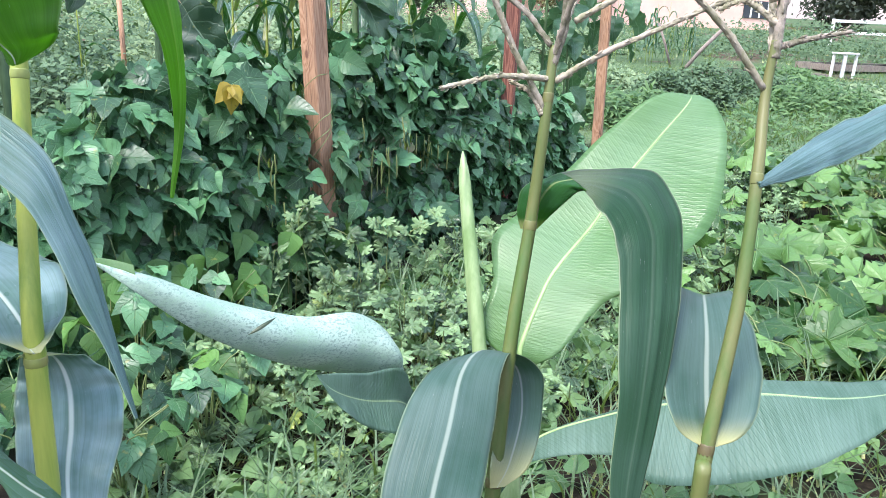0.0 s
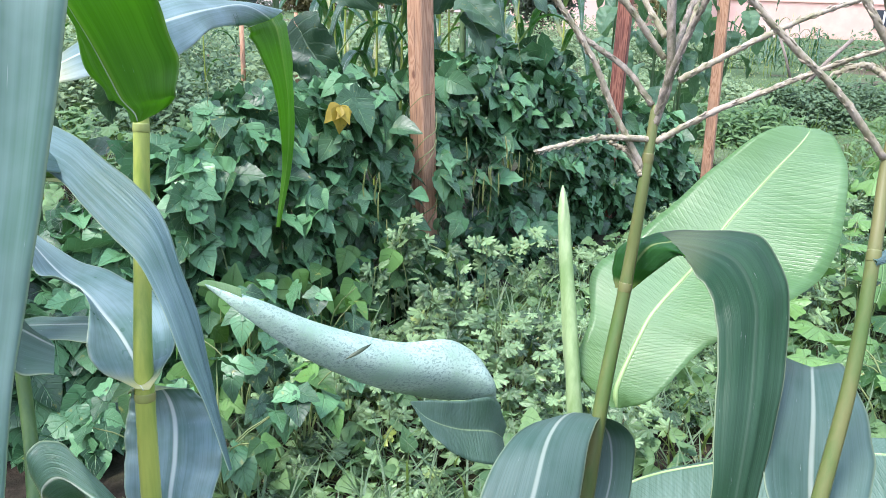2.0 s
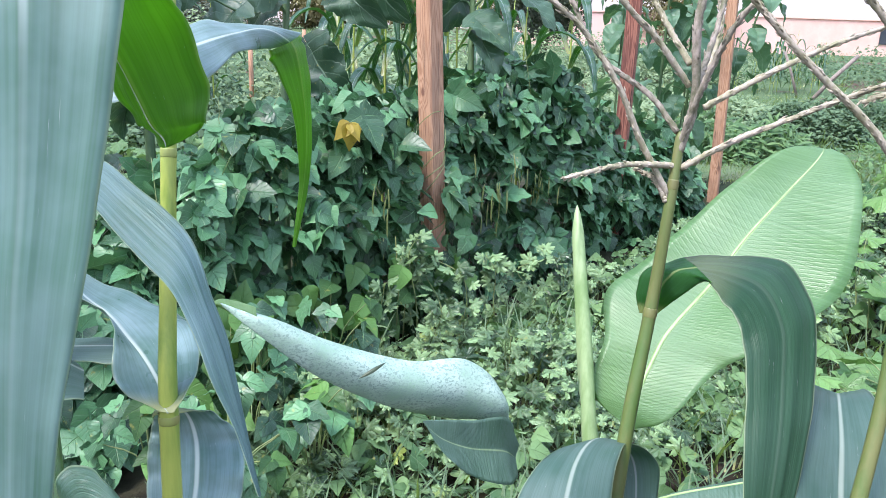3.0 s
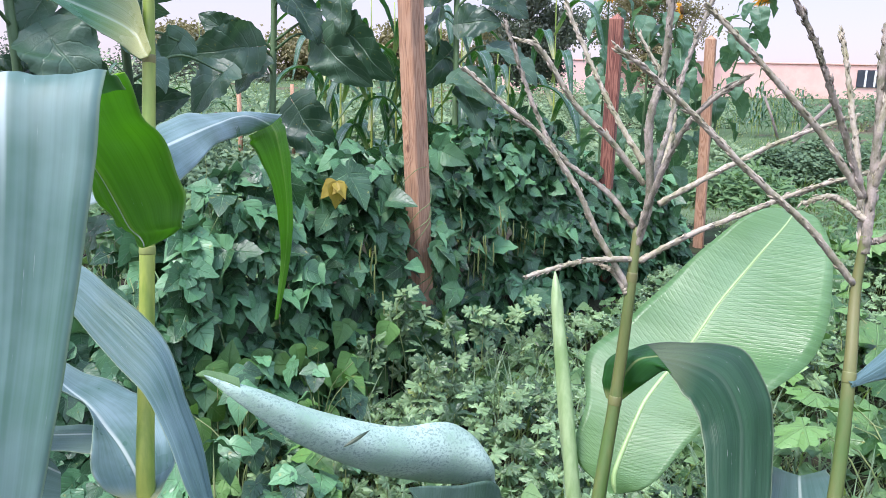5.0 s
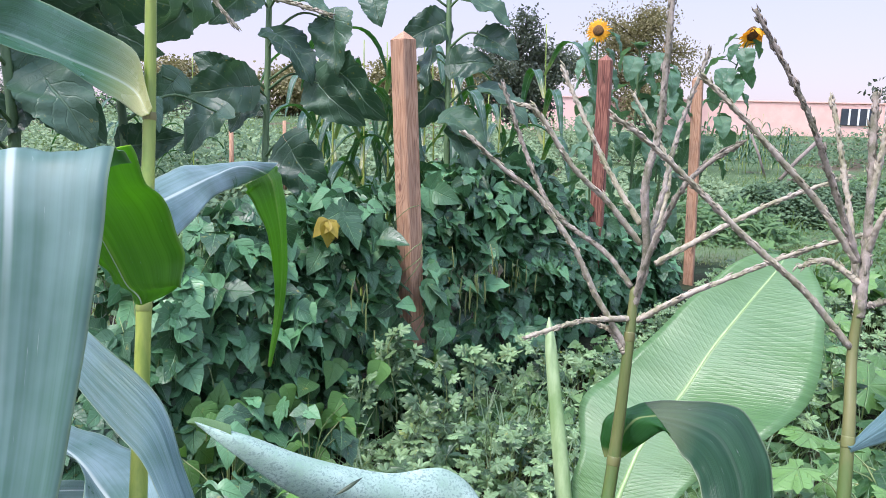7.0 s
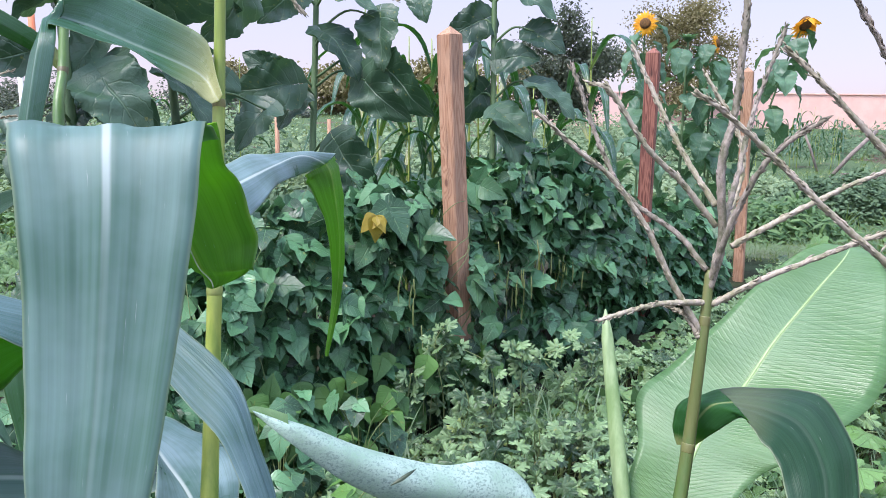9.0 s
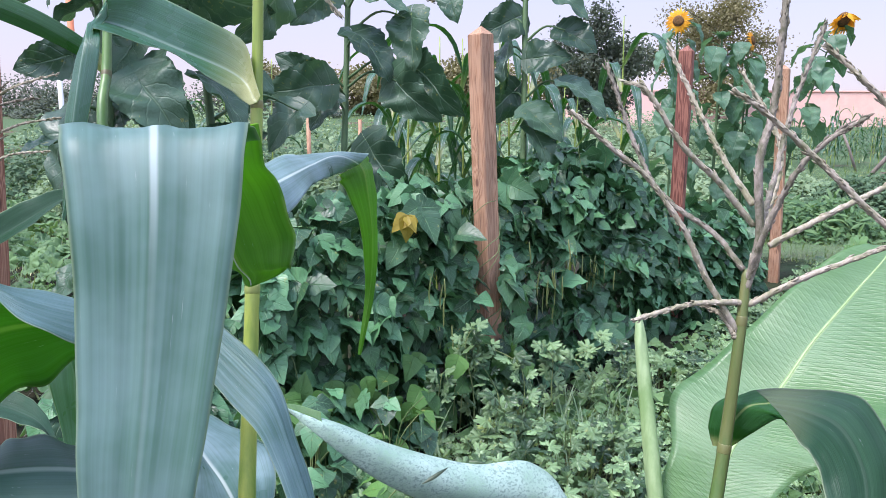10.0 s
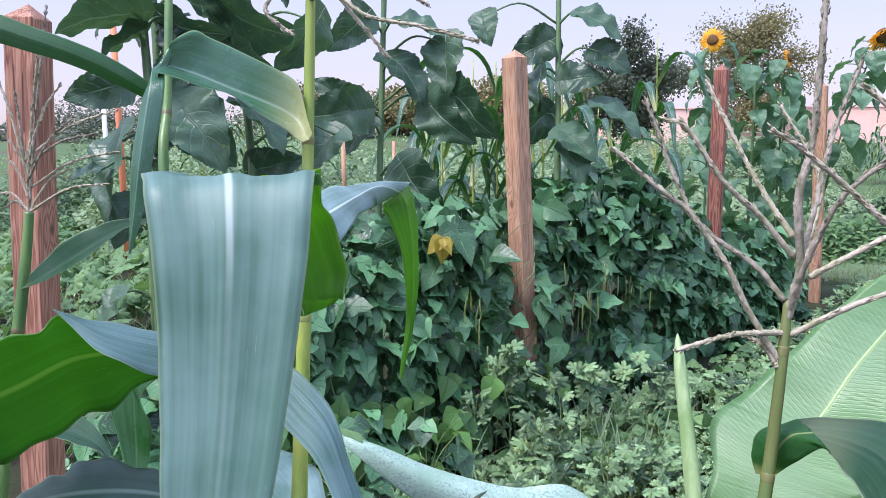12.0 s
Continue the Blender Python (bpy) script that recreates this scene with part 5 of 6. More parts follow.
def young_bean(s0, s1, seed):
    """Young yellow-green bean leaves low at the foot of the row."""
    r = np.random.default_rng(seed)
    plant = thing("young_bean_plant", "young bean plant with bright yellow-green leaves near the soil", "bean plant", "young beans at the foot of the row")
    for k in range(22):
        s = r.uniform(s0, s1)
        a = P1 + ROW * s + ACROSS * r.uniform(0.02, 0.2)
        p = np.array([a[0], a[1], r.uniform(0.08, 0.42)])
        m = turn(r.normal(0, 0.6, 3) + (0.2, -0.3, -0.5), np.array([0.5, -0.5, 0.7]) + r.normal(0, 0.3, 3), r.uniform(0.08, 0.14))
        q = part("leaf", YOUNG_MESH, plant)
        q.matrix_local = Matrix([[*m[j], p[j]] for j in range(3)] + [[0, 0, 0, 1]])
        part("leaf_stalk", tube("leaf_stalk", spline([(p[0] - 0.03, p[1] + 0.05, 0.0), (p[0] - 0.02, p[1] + 0.03, p[2] * 0.6), p], 6), np.linspace(0.0025, 0.0015, 6), VINE, 5), plant)


YOUNG_MESH = mesh_of("leaf", *BEAN_T[:2], YOUNG, BEAN_T[2])
for k, (s0, s1) in enumerate(((-1.5, -1.1), (-1.1, -0.75), (-0.75, -0.35), (-0.35, 0.1))):
    young_bean(s0, s1, 500 + k)


def low_bean(x, y, seed, label):
    """A low bush bean: broad three-part leaves on arching stalks from one foot."""
    r = np.random.default_rng(seed)
    plant = thing("bush_bean_plant", label, "bean plant", "low beans before the row")
    for k in range(9):
        a = k * 2.4 + r.normal(0, 0.3)
        out = np.array([math.cos(a), math.sin(a), 0.0])
        tip = np.array([x, y, 0.0]) + out * r.uniform(0.04, 0.17) + (0, 0, r.uniform(0.18, 0.46))
        part("leaf_stalk", tube("leaf_stalk", spline([(x, y, -0.02), (x + out[0] * 0.03, y + out[1] * 0.03, tip[2] * 0.7), tip], 8), np.linspace(0.003, 0.0017, 8), VINE, 5), plant)
        side = np.array([-out[1], out[0], 0.0])
        size = r.uniform(0.065, 0.11)
        normal = np.array([0.0, -0.35, 1.0]) + out * 0.4 + r.normal(0, 0.2, 3)
        lean = out * 0.4 + np.array([0.1, -0.45, -0.75])
        for d, s in ((lean, 1.0), (lean * 0.35 + side * 0.8, 0.88), (lean * 0.35 - side * 0.8, 0.88)):
            q = part("leaf", LOW_MESHES[(k + seed) % 3], plant)
            m = turn(d + r.normal(0, 0.1, 3), normal, size * s)
            foot = tip + (lean * 0.02 if s == 1.0 else 0)
            q.matrix_local = Matrix([[*m[j], foot[j]] for j in range(3)] + [[0, 0, 0, 1]])


LOW_MESHES = [mesh_of("leaf", *t[:2], mat, t[2]) for t, mat in ((BEAN_TS[0], YOUNG), (BEAN_TS[1], BEAN), (BEAN_TS[3], BEAN))]
for k, (x, y) in enumerate(((-0.90, 2.05), (-0.66, 1.95), (-0.82, 1.72), (-1.0, 2.3), (-0.74, 2.4), (-1.1, 1.8))):
    low_bean(x, y, 800 + k, "low bean plant with broad bright green leaves")


def bean_pod(x, y, z, length, seed):
    r = np.random.default_rng(seed)
    bend = r.normal(0, 0.07) * length
    path = spline([(x, y, z), (x + bend * 0.5, y, z - length * 0.35), (x + bend, y + 0.01, z - length * 0.7), (x + bend * 0.7, y + 0.01, z - length)], 14)
    rad = 0.0042 * np.sin(np.linspace(0.12, 2.95, 14)) ** 0.5 * (1 + 0.12 * np.sin(np.arange(14) * 1.9))
    return tagged(new("bean_pod", tube("bean_pod", path, rad, PODMAT, 6)), "slim yellowish bean pod hanging among the leaves", "bean pod", "bean pods")


pod_r = np.random.default_rng(17)
for k in range(34):
    s = pod_r.choice([0.45, 0.62, 0.9, -0.35]) + pod_r.normal(0, 0.07)
    q = P1 + ROW * s + ACROSS * pod_r.uniform(0.0, 0.10)
    bean_pod(q[0], q[1], pod_r.uniform(0.45, 0.80), pod_r.uniform(0.09, 0.15), k)


def melon_sprig(x, y, height, seed):
    """An upright melon shoot with ferny leaves along it."""
    r = np.random.default_rng(seed)
    sprig = thing("melon_shoot", "upright watermelon shoot with ferny grey-green leaves", "melon shoot", "melon shoots before the beans")
    path = spline([(x, y, -0.02), (x + r.normal(0, 0.03), y, height * 0.4), (x + r.normal(0, 0.05), y, height * 0.8), (x + r.normal(0, 0.08), y, height)], 24)
    part("stem", tube("stem", path, np.linspace(0.0035, 0.0016, 24), VINE, 6), sprig)
    for k in range(17):
        p = path[4 + int(k * 1.15)]
        a = k * 2.4 + r.normal(0, 0.4)
        o = np.array([math.cos(a), math.sin(a) * 0.6 - 0.2, 0.25])
        q = part("leaf", MELON_MESH, sprig)
        tip = p + o * 0.03
        m = turn(o, np.array([0, -0.6, 0.8]) + r.normal(0, 0.3, 3), r.uniform(0.035, 0.062))
        q.matrix_local = Matrix([[*m[j], tip[j]] for j in range(3)] + [[0, 0, 0, 1]])


MELON_MESH = mesh_of("leaf", *MELON_T[:2], MELON, MELON_T[2])
for k, (x, y, h) in enumerate(((-0.56, 3.10, 0.52), (-0.47, 3.15, 0.42), (-0.35, 3.2, 0.40), (-0.22, 3.35, 0.38), (-0.66, 2.9, 0.36), (-0.1, 3.5, 0.34), (-0.3, 2.9, 0.30), (-0.45, 2.8, 0.33), (0.05, 3.7, 0.34))):
    melon_sprig(x, y, h, 300 + k)

def post_vine(turns, low, high, start, seed):
    """A thin bean shoot winding up the second post."""
    r = np.random.default_rng(seed)
    pts = []
    for k in range(int(turns * 8) + 1):
        q = k / (turns * 8)
        z = low + (high - low) * q
        a = start + q * turns * 6.283
        pts.append((-0.549 - 0.0475 * z + 0.066 * math.cos(a) + r.normal(0, 0.003), 3.523 - 0.0126 * z + 0.066 * math.sin(a), z + r.normal(0, 0.012)))
    path = spline(pts, 90)
    return tagged(new("bean_vine", tube("bean_vine", path, np.linspace(0.0032, 0.0018, 90), VINE, 5)), "thin brownish bean vine winding round a cedar post", "bean vine", "vines round the post")


for turns, low, high, start, seed in ((2.5, 0.1, 1.12, 0.4, 1), (1.8, 0.15, 0.95, 3.6, 2), (3.2, 0.2, 1.05, 5.0, 3)):
    post_vine(turns, low, high, start, seed)

yellow = thing("withered_leaf", "large yellow withered bean leaf", "leaf")
for d, size in (((0.1, -0.1, -1), 0.11), ((-0.5, -0.3, -0.5), 0.09), ((0.6, -0.1, -0.7), 0.08)):
    v, f, u = scatter_data(BEAN_T, [(np.array((-0.845, 3.0, 0.99)), turn(d, (0.5, -0.5, 0.8), size))])
    part("leaflet", mesh_of("leaflet", v, f, YELLOWED, u), yellow)


# ---- melon vines, grass and weeds on the soil ----
def patch(name, label, category, template, material, count, area, low, high, size, seed, upright=0.5, keep=None):
    """Leaves strewn over an area, standing on short stalks."""
    r = np.random.default_rng(seed)
    frames, stalks = [], []
    while len(frames) < count:
        x, y = r.uniform(area[0], area[1]), r.uniform(area[2], area[3])
        if keep and not keep(x, y):
            continue
        mound = 0.5 + 0.9 * noise.noise((x * 1.6, y * 1.6, seed * 0.37))
        z = ground_height(x, y) + low + (high - low) * min(1, max(0, mound)) * r.uniform(0.4, 1.0)
        out = r.normal(0, 1, 3) * (1, 1, 0.25)
        out[1] -= 0.3
        nrm = np.array([0, -upright, 1.0]) + r.normal(0, 0.55, 3)
        frames.append((np.array([x, y, z]), turn(out, nrm, r.uniform(*size))))
        if len(frames) % 3 == 0:
            stalks.append(tube_data([(x + r.normal(0, .03), y + r.normal(0, .03), ground_height(x, y) - 0.03), (x, y, z * 0.6), (x, y, z)], [0.0025, 0.002, 0.0015], 4, False))
    v, f, u = scatter_data(template, frames)
    ob = tagged(new(name, mesh_of(name, v, f, material, u)), label, category, kind="stuff")
    v, f, u = joined(stalks)
    tagged(part("stalk", mesh_of("stalk", v, f, VINE, u), ob), kind="stuff")
    return ob


def before_beans(x, y):
    """The weedy strip before the row; its near end, under the bush beans, is bare soil."""
    d = (np.array([x, y]) - P1) @ ACROSS
    return d > 0.25 and (x > -0.95 or y > 2.7)


patch("melon_vines", "low watermelon vines with lobed grey-green leaves", "melon vine", MELON_T, MELON, 7000, (-1.8, 3.4, 1.3, 8.3), 0.02, 0.30, (0.028, 0.060), 61, 0.7,
      lambda x, y: before_beans(x, y) and (np.array([x, y]) - P1) @ ACROSS < 1.25 + 0.12 * y)
patch("broad_weeds", "yellow-green broad weeds between the vines", "weed", BEAN_T, WEED, 1300, (-1.9, 1.8, 1.0, 5.0), 0.03, 0.2, (0.05, 0.09), 62, 0.6, before_beans)
def squash_plant(x, y, seed):
    """A sprawling squash: broad lobed leaves, each on its own stalk."""
    r = np.random.default_rng(seed)
    plant = thing("squash_plant", "sprawling squash plant with large pale green lobed leaves", "squash plant", "squash patch")
    for k in range(18):
        a, q = r.uniform(0, 6.28), math.sqrt(r.random()) * 0.6
        px, py = x + math.cos(a) * q, y + math.sin(a) * q
        if px < 0.72 + (py - 2) * 0.27:
            px = 0.72 + (py - 2) * 0.27 + r.uniform(0, 0.2)
        z = ground_height(px, py) + 0.05 + 0.37 * min(1, max(0, 0.5 + 0.9 * noise.noise((px * 1.6, py * 1.6, 23.0)))) * r.uniform(0.4, 1.0)
        out = r.normal(0, 1, 3) * (1, 1, 0.25) + (0, -0.3, 0)
        m = turn(out, np.array([0, -0.5, 1.0]) + r.normal(0, 0.5, 3), r.uniform(0.08, 0.19))
        leaf = part("leaf", SQUASH_MESHES[k % 2], plant)
        leaf.matrix_local = Matrix([[*m[j], (px, py, z)[j]] for j in range(3)] + [[0, 0, 0, 1]])
        root = ((x + px) / 2, (y + py) / 2, ground_height(x, y) - 0.03)
        part("leaf_stalk", tube("leaf_stalk", spline([root, ((root[0] + px) / 2, (root[1] + py) / 2, z * 0.75), (px, py, z)], 6), np.linspace(0.004, 0.0025, 6), VINE, 5), leaf.parent)


SQUASH_MESHES = [mesh_of("leaf", *t[:2], SQUASH, t[2]) for t in (SQUASH_T, lobed_template(5, 0.30, 2.6, 6, 0.15, 0.14))]
squash_r = np.random.default_rng(63)
for k in range(30):
    y = 2.1 + 4.9 * ((k + squash_r.uniform(0, 1)) / 30)
    squash_plant(squash_r.uniform(1.0 + (y - 2) * 0.27, 4.2 if y > 3.5 else 3.0), y, 630 + k)


patch("weed_patch", "low weeds and squash leaves on the bare soil behind the posts", "weed", SQUASH_T, WEED, 2600, (-8.5, -1.6, 2.6, 9.5), 0.02, 0.34, (0.06, 0.16), 67, 0.6,
      lambda x, y: (np.array([x, y]) - P1) @ ACROSS < -0.9)


patch("meadow_weeds", "mixed low weeds round the garden path", "weed", LANCE_T, WEED, 7500, (0.2, 10.0, 5.5, 15.0), 0.02, 0.42, (0.06, 0.15), 69, 0.5,
      lambda x, y: (np.array([x, y]) - P1) @ ACROSS > 0.5 and (x < 0.75 + (y - 2) * 0.27 or y > 7.0))


def grass(name, label, count, area, tall, seed, keep=None, material=None):
    r = np.random.default_rng(seed)
    frames = []
    while len(frames) < count:
        cx, cy = r.uniform(area[0], area[1]), r.uniform(area[2], area[3])
        if keep and not keep(cx, cy):
            continue
        for k in range(7):
            x, y = cx + r.normal(0, 0.03), cy + r.normal(0, 0.03)
            lean = r.normal(0, 1, 3) * (1, 1, 0)
            frames.append((np.array([x, y, ground_height(x, y) - 0.01]), turn(lean * 0.45 + (0, 0, 1), lean + (0, 0, 0.01), r.uniform(*tall))))
    t = (BLADE_T[0] * (1, 1, -1), BLADE_T[1], BLADE_T[2])
    v, f, u = scatter_data(t, frames)
    return tagged(new(name, mesh_of(name, v, f, material or GRASS, u)), label, "grass", kind="stuff")


grass("grass", "thin arching grass between the garden plants", 5000, (-2.0, 1.7, 0.9, 3.6), (0.08, 0.28), 64, before_beans)
grass("far_grass", "rough grass along the garden path", 30000, (-0.5, 9.0, 6.0, 14.0), (0.10, 0.35), 65, lambda x, y: (np.array([x, y]) - P1) @ ACROSS > 0.5)
grass("plot_grass", "rough grass among weeds behind the posts", 9000, (-9, -1.6, 2.8, 9.5), (0.10, 0.32), 70, lambda x, y: (np.array([x, y]) - P1) @ ACROSS < -0.9)
grass("field_grass", "rough grass and weeds over the far plots", 20000, (-25, 30, 9.5, 40), (0.15, 0.45), 66)


grass("path_grass", "short mown grass on the path", 14000, (-0.4, 9.0, 8.0, 9.8), (0.07, 0.16), 68)
grass("plot_edge_grass", "rough grass between the far plots", 19000, (0.0, 13.0, 9.6, 18.0), (0.08, 0.22), 75)


# ---- sunflowers ----
def sunflower_leaf_mesh(seed, material=None):
    v, f, u = HEART_T
    r = np.random.default_rng(seed)
    o = r.uniform(0, 50)
    v = v + np.array([(0.03 * noise.noise((x * 3, y * 3, o)), 0.0, 0.10 * noise.noise((x * 2.6, y * 2.6, o + 9)) + 0.025 * noise.noise((x * 9, y * 9, o))) for x, y, z in v])
    return mesh_of("leaf", v, f, material or SUNLEAF, u)


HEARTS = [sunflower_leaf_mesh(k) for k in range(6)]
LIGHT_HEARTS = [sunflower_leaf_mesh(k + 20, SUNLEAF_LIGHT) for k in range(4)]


def sunflower(x, y, height, leaves, size, seed, label, lean=(0, 0), first=0.35, stem=0.016):
    r = np.random.default_rng(seed)
    z0 = ground_height(x, y)
    plant = thing("sunflower", label, "sunflower", "sunflowers behind the beans", at=pose(x, y, z0))
    path = spline([(0, 0, -0.05), (lean[0] * 0.2, lean[1] * 0.2, height * 0.4), (lean[0] * 0.6, lean[1] * 0.6, height * 0.75), (lean[0], lean[1], height)], 40)
    part("stem", tube("stem", path, np.linspace(stem, stem * 0.55, 40), STEM, 10, 0.03), plant)
    ang = r.uniform(0, 6.28)
    for k in range(leaves):
        f = first + (0.97 - first) * k / max(1, leaves - 1)
        p = path[int(f * 39)]
        ang += 2.4 + r.normal(0, 0.25)
        out = np.array([math.cos(ang), math.sin(ang), 0.0])
        s = size * r.uniform(0.75, 1.15) * (1.1 - 0.45 * max(0, f - 0.6))
        reach = s * r.uniform(0.55, 0.9)
        tip = p + out * reach + np.array([0, 0, 0.35 * reach])
        pet = spline([p, p + out * reach * 0.5 + (0, 0, 0.28 * reach), tip], 10)
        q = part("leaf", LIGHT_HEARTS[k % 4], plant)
        m = turn(out * 0.7 + (0, 0, -0.75 + r.normal(0, 0.25)), out * 0.7 + np.array([0, 0, 0.8]) + r.normal(0, 0.2, 3), s)
        q.matrix_local = Matrix([[*m[i], tip[i]] for i in range(3)] + [[0, 0, 0, 1]])
        part("petiole", tube("petiole", pet, np.linspace(0.005, 0.0035, 10), STEM, 6), plant)
    return plant, path[-1]


def flower_head(plant, top, facing, size, droop=0.0, wilted=False, seed=0):
    r = np.random.default_rng(seed)
    face = np.array(facing, float)
    face /= np.linalg.norm(face)
    a = np.cross(face, (0, 0, 1.0))
    a /= np.linalg.norm(a)
    b = np.cross(a, face)
    c = np.array(top) + face * 0.03
    rows = []
    verts, faces = [c + face * 0.018], []
    for ring, (rad, h) in enumerate(((0.25, 0.02), (0.42, 0.012), (0.46, -0.02), (0.12, -0.05))):
        for k in range(18):
            t = 2 * math.pi * k / 18
            verts.append(c + (a * math.cos(t) + b * math.sin(t)) * rad * size * 0.5 + face * h)
    for k in range(18):
        faces.append((0, 1 + k, 1 + (k + 1) % 18))
        for ring in range(3):
            o = 1 + ring * 18
            faces.append((o + k, o + 18 + k, o + 18 + (k + 1) % 18, o + (k + 1) % 18))
    uv = [(0, 0)] * len(verts)
    part("seed_disc", mesh_of("seed_disc", verts, faces, SEEDS, uv), plant, "brown seed disc")
    for layer in range(2):
        for k in range(17):
            t = 2 * math.pi * (k + 0.5 * layer) / 17 + r.normal(0, 0.06)
            out = a * math.cos(t) + b * math.sin(t)
            d = out + face * (0.12 - 0.25 * layer) + (np.array([0, 0, -1.2]) if wilted else 0) + r.normal(0, 0.08, 3)
            v, f, u = scatter_data(LANCE_T, [(c + out * size * 0.2, turn(d, face, size * r.uniform(0.28, 0.36), 0, 1.25))])
            part("petal", mesh_of("petal", v, f, PETAL, u), plant)


def flower_bud(plant, top, size, seed):
    """A closed flower: a small green disc wrapped in pointed sepals."""
    r = np.random.default_rng(seed)
    c = np.array(top)
    disc = tube_data([c + (0, 0, h * size) for h in (-0.12, 0.0, 0.2, 0.36, 0.42)], [size * q for q in (0.1, 0.26, 0.33, 0.22, 0.04)], 14)
    bud = part("bud", mesh_of("bud", disc[0], disc[1], STEM, disc[2]), plant, "closed green flower bud")
    for k in range(22):
        a = k * 2.4
        out = np.array([math.cos(a), math.sin(a), 0.0])
        v, f, u = scatter_data(LANCE_T, [(c + out * size * 0.22 + (0, 0, size * 0.02), turn(out * r.uniform(0.5, 1.1) + (0, 0, r.uniform(0.5, 1.1)), (0, 0, 1), size * r.uniform(0.45, 0.65), 0, 1.8))])
        part("sepal", mesh_of("sepal", v, f, SUNLEAF_LIGHT, u), bud)


def tall_sunflower(stem, leaves, seed, label):
    """A tall stem with its large drooping leaves, each from where its stalk ends to its tip."""
    r = np.random.default_rng(seed)
    plant = thing("sunflower", label, "sunflower", "sunflowers behind the beans")
    path = spline(grounded(stem), 60)
    part("stem", tube("stem", path, np.linspace(0.023, 0.015, 60), STEM, 10, 0.03), plant)
    top = path[-1]
    extra = []
    for k in range(5):
        a = r.uniform(0, 6.28)
        o = np.array([math.cos(a), math.sin(a), 0])
        p = top + o * 0.18 + (0, 0, r.uniform(-0.1, 0.1))
        extra.append((p, p + o * 0.2 + (0, 0, -0.15), 1.0))
    for k in range(3):
        a = r.uniform(0, 6.28)
        o = np.array([math.cos(a), math.sin(a), 0])
        p = path[int(r.uniform(0.3, 0.5) * 59)] + o * 0.15
        extra.append((p, p + o * 0.13 + (0, 0, -0.16), 0.9))
    for k, (foot, tip, wide) in enumerate(list(leaves) + extra):
        foot, tip = np.array(foot), np.array(tip)
        i = int(np.argmin(abs(path[:, 2] - (foot[2] - 0.05))))
        reach = np.linalg.norm(foot - path[i])
        part("petiole", tube("petiole", spline([path[i], (path[i] + foot) / 2 + (0, 0, 0.22 * reach), foot], 12), np.linspace(0.008, 0.0045, 12), STEM, 6), plant)
        d = tip - foot
        tilt = math.acos(min(1.0, wide * 0.9)) * (1 if r.random() < 0.6 else -1)
        m = turn(d, np.array([0.1, -0.8, 0.6]) + r.normal(0, 0.25, 3), np.linalg.norm(d) * 0.84, tilt, min(1.0, max(0.86, wide * 0.9)))
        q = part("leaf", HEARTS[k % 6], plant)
        q.matrix_local = Matrix([[*m[j], foot[j]] for j in range(3)] + [[0, 0, 0, 1]])
    return plant


for stem, leaves, seed in ((SUN_STEM_1, SUN_LEAVES_1, 1), (SUN_STEM_2, SUN_LEAVES_2, 2), (SUN_STEM_3, SUN_LEAVES_3, 3), (SUN_STEM_4, SUN_LEAVES_4, 4), (SUN_STEM_5, SUN_LEAVES_5, 5)):
    tall_sunflower(stem, leaves, seed, "tall sunflower with large dark heart-shaped leaves")
pl, top = sunflower(0.48, 6.56, 2.20, 20, 0.172, 7, "sunflower with an open yellow flower", stem=0.011)
flower_head(pl, top, (-0.1, -1, 0.15), 0.205, seed=1)
pl, top = sunflower(1.13, 7.15, 2.10, 22, 0.181, 8, "sunflower with a small flower seen from the side", stem=0.011)
flower_head(pl, top, (0.9, -0.4, 0.2), 0.18, seed=2)
pl, top = sunflower(1.50, 7.49, 2.32, 22, 0.189, 9, "leaning sunflower with a drooping wilted flower", lean=(0.45, 0.0), stem=0.012)
flower_head(pl, top, (0.4, -0.7, -0.5), 0.30, wilted=True, seed=3)
pl, top = sunflower(0.90, 7.1, 2.13, 20, 0.172, 10, "leafy sunflower with a closed green bud", first=0.15)
flower_bud(pl, top, 0.13, 4)
sunflower(1.25, 7.7, 1.9, 20, 0.172, 12, "leafy sunflower in bud", first=0.15)
sunflower(0.62, 7.6, 1.8, 18, 0.172, 13, "leafy sunflower in bud", first=0.15)


# ---- further off ----
def clump(name, label, category, x, y, rx, ry, height, count, material, template, size, seed, group=""):
    """A rough mass of leaves over an uneven mound."""
    r = np.random.default_rng(seed)
    frames = []
    for k in range(count):
        a, q = r.uniform(0, 6.28), math.sqrt(r.random())
        px, py = x + math.cos(a) * q * rx, y + math.sin(a) * q * ry
        top = height * (1 - q ** 3) * (0.7 + 0.5 * noise.noise((px * 1.5, py * 1.5, seed)))
        z = ground_height(px, py) + max(0.03, top * r.uniform(0.25, 1.05))
        d = r.normal(0, 1, 3) * (1, 1, 0.5) + (0, -0.2, 0.1)
        frames.append((np.array([px, py, z]), turn(d, (r.normal(0, .5), -0.6, 1), r.uniform(*size))))
    v, f, u = scatter_data(template, frames)
    return tagged(new(name, mesh_of(name, v, f, material, u)), label, category, group, "stuff")


clump("bush", "low bushy green weeds beyond the path", "bush", 2.1, 10.0, 1.4, 0.7, 0.75, 2600, WEED, LANCE_T, (0.10, 0.2), 71)
clump("bush", "dense dark green bush beyond the path", "bush", 3.75, 12.0, 0.95, 0.7, 0.85, 9000, BUSHLEAF, DOT_T, (0.05, 0.10), 73)
clump("bush", "bushy vegetable row in the next plot", "bush", 0.3, 10.5, 1.6, 1.6, 1.0, 9000, FAR, DOT_T, (0.05, 0.10), 72)
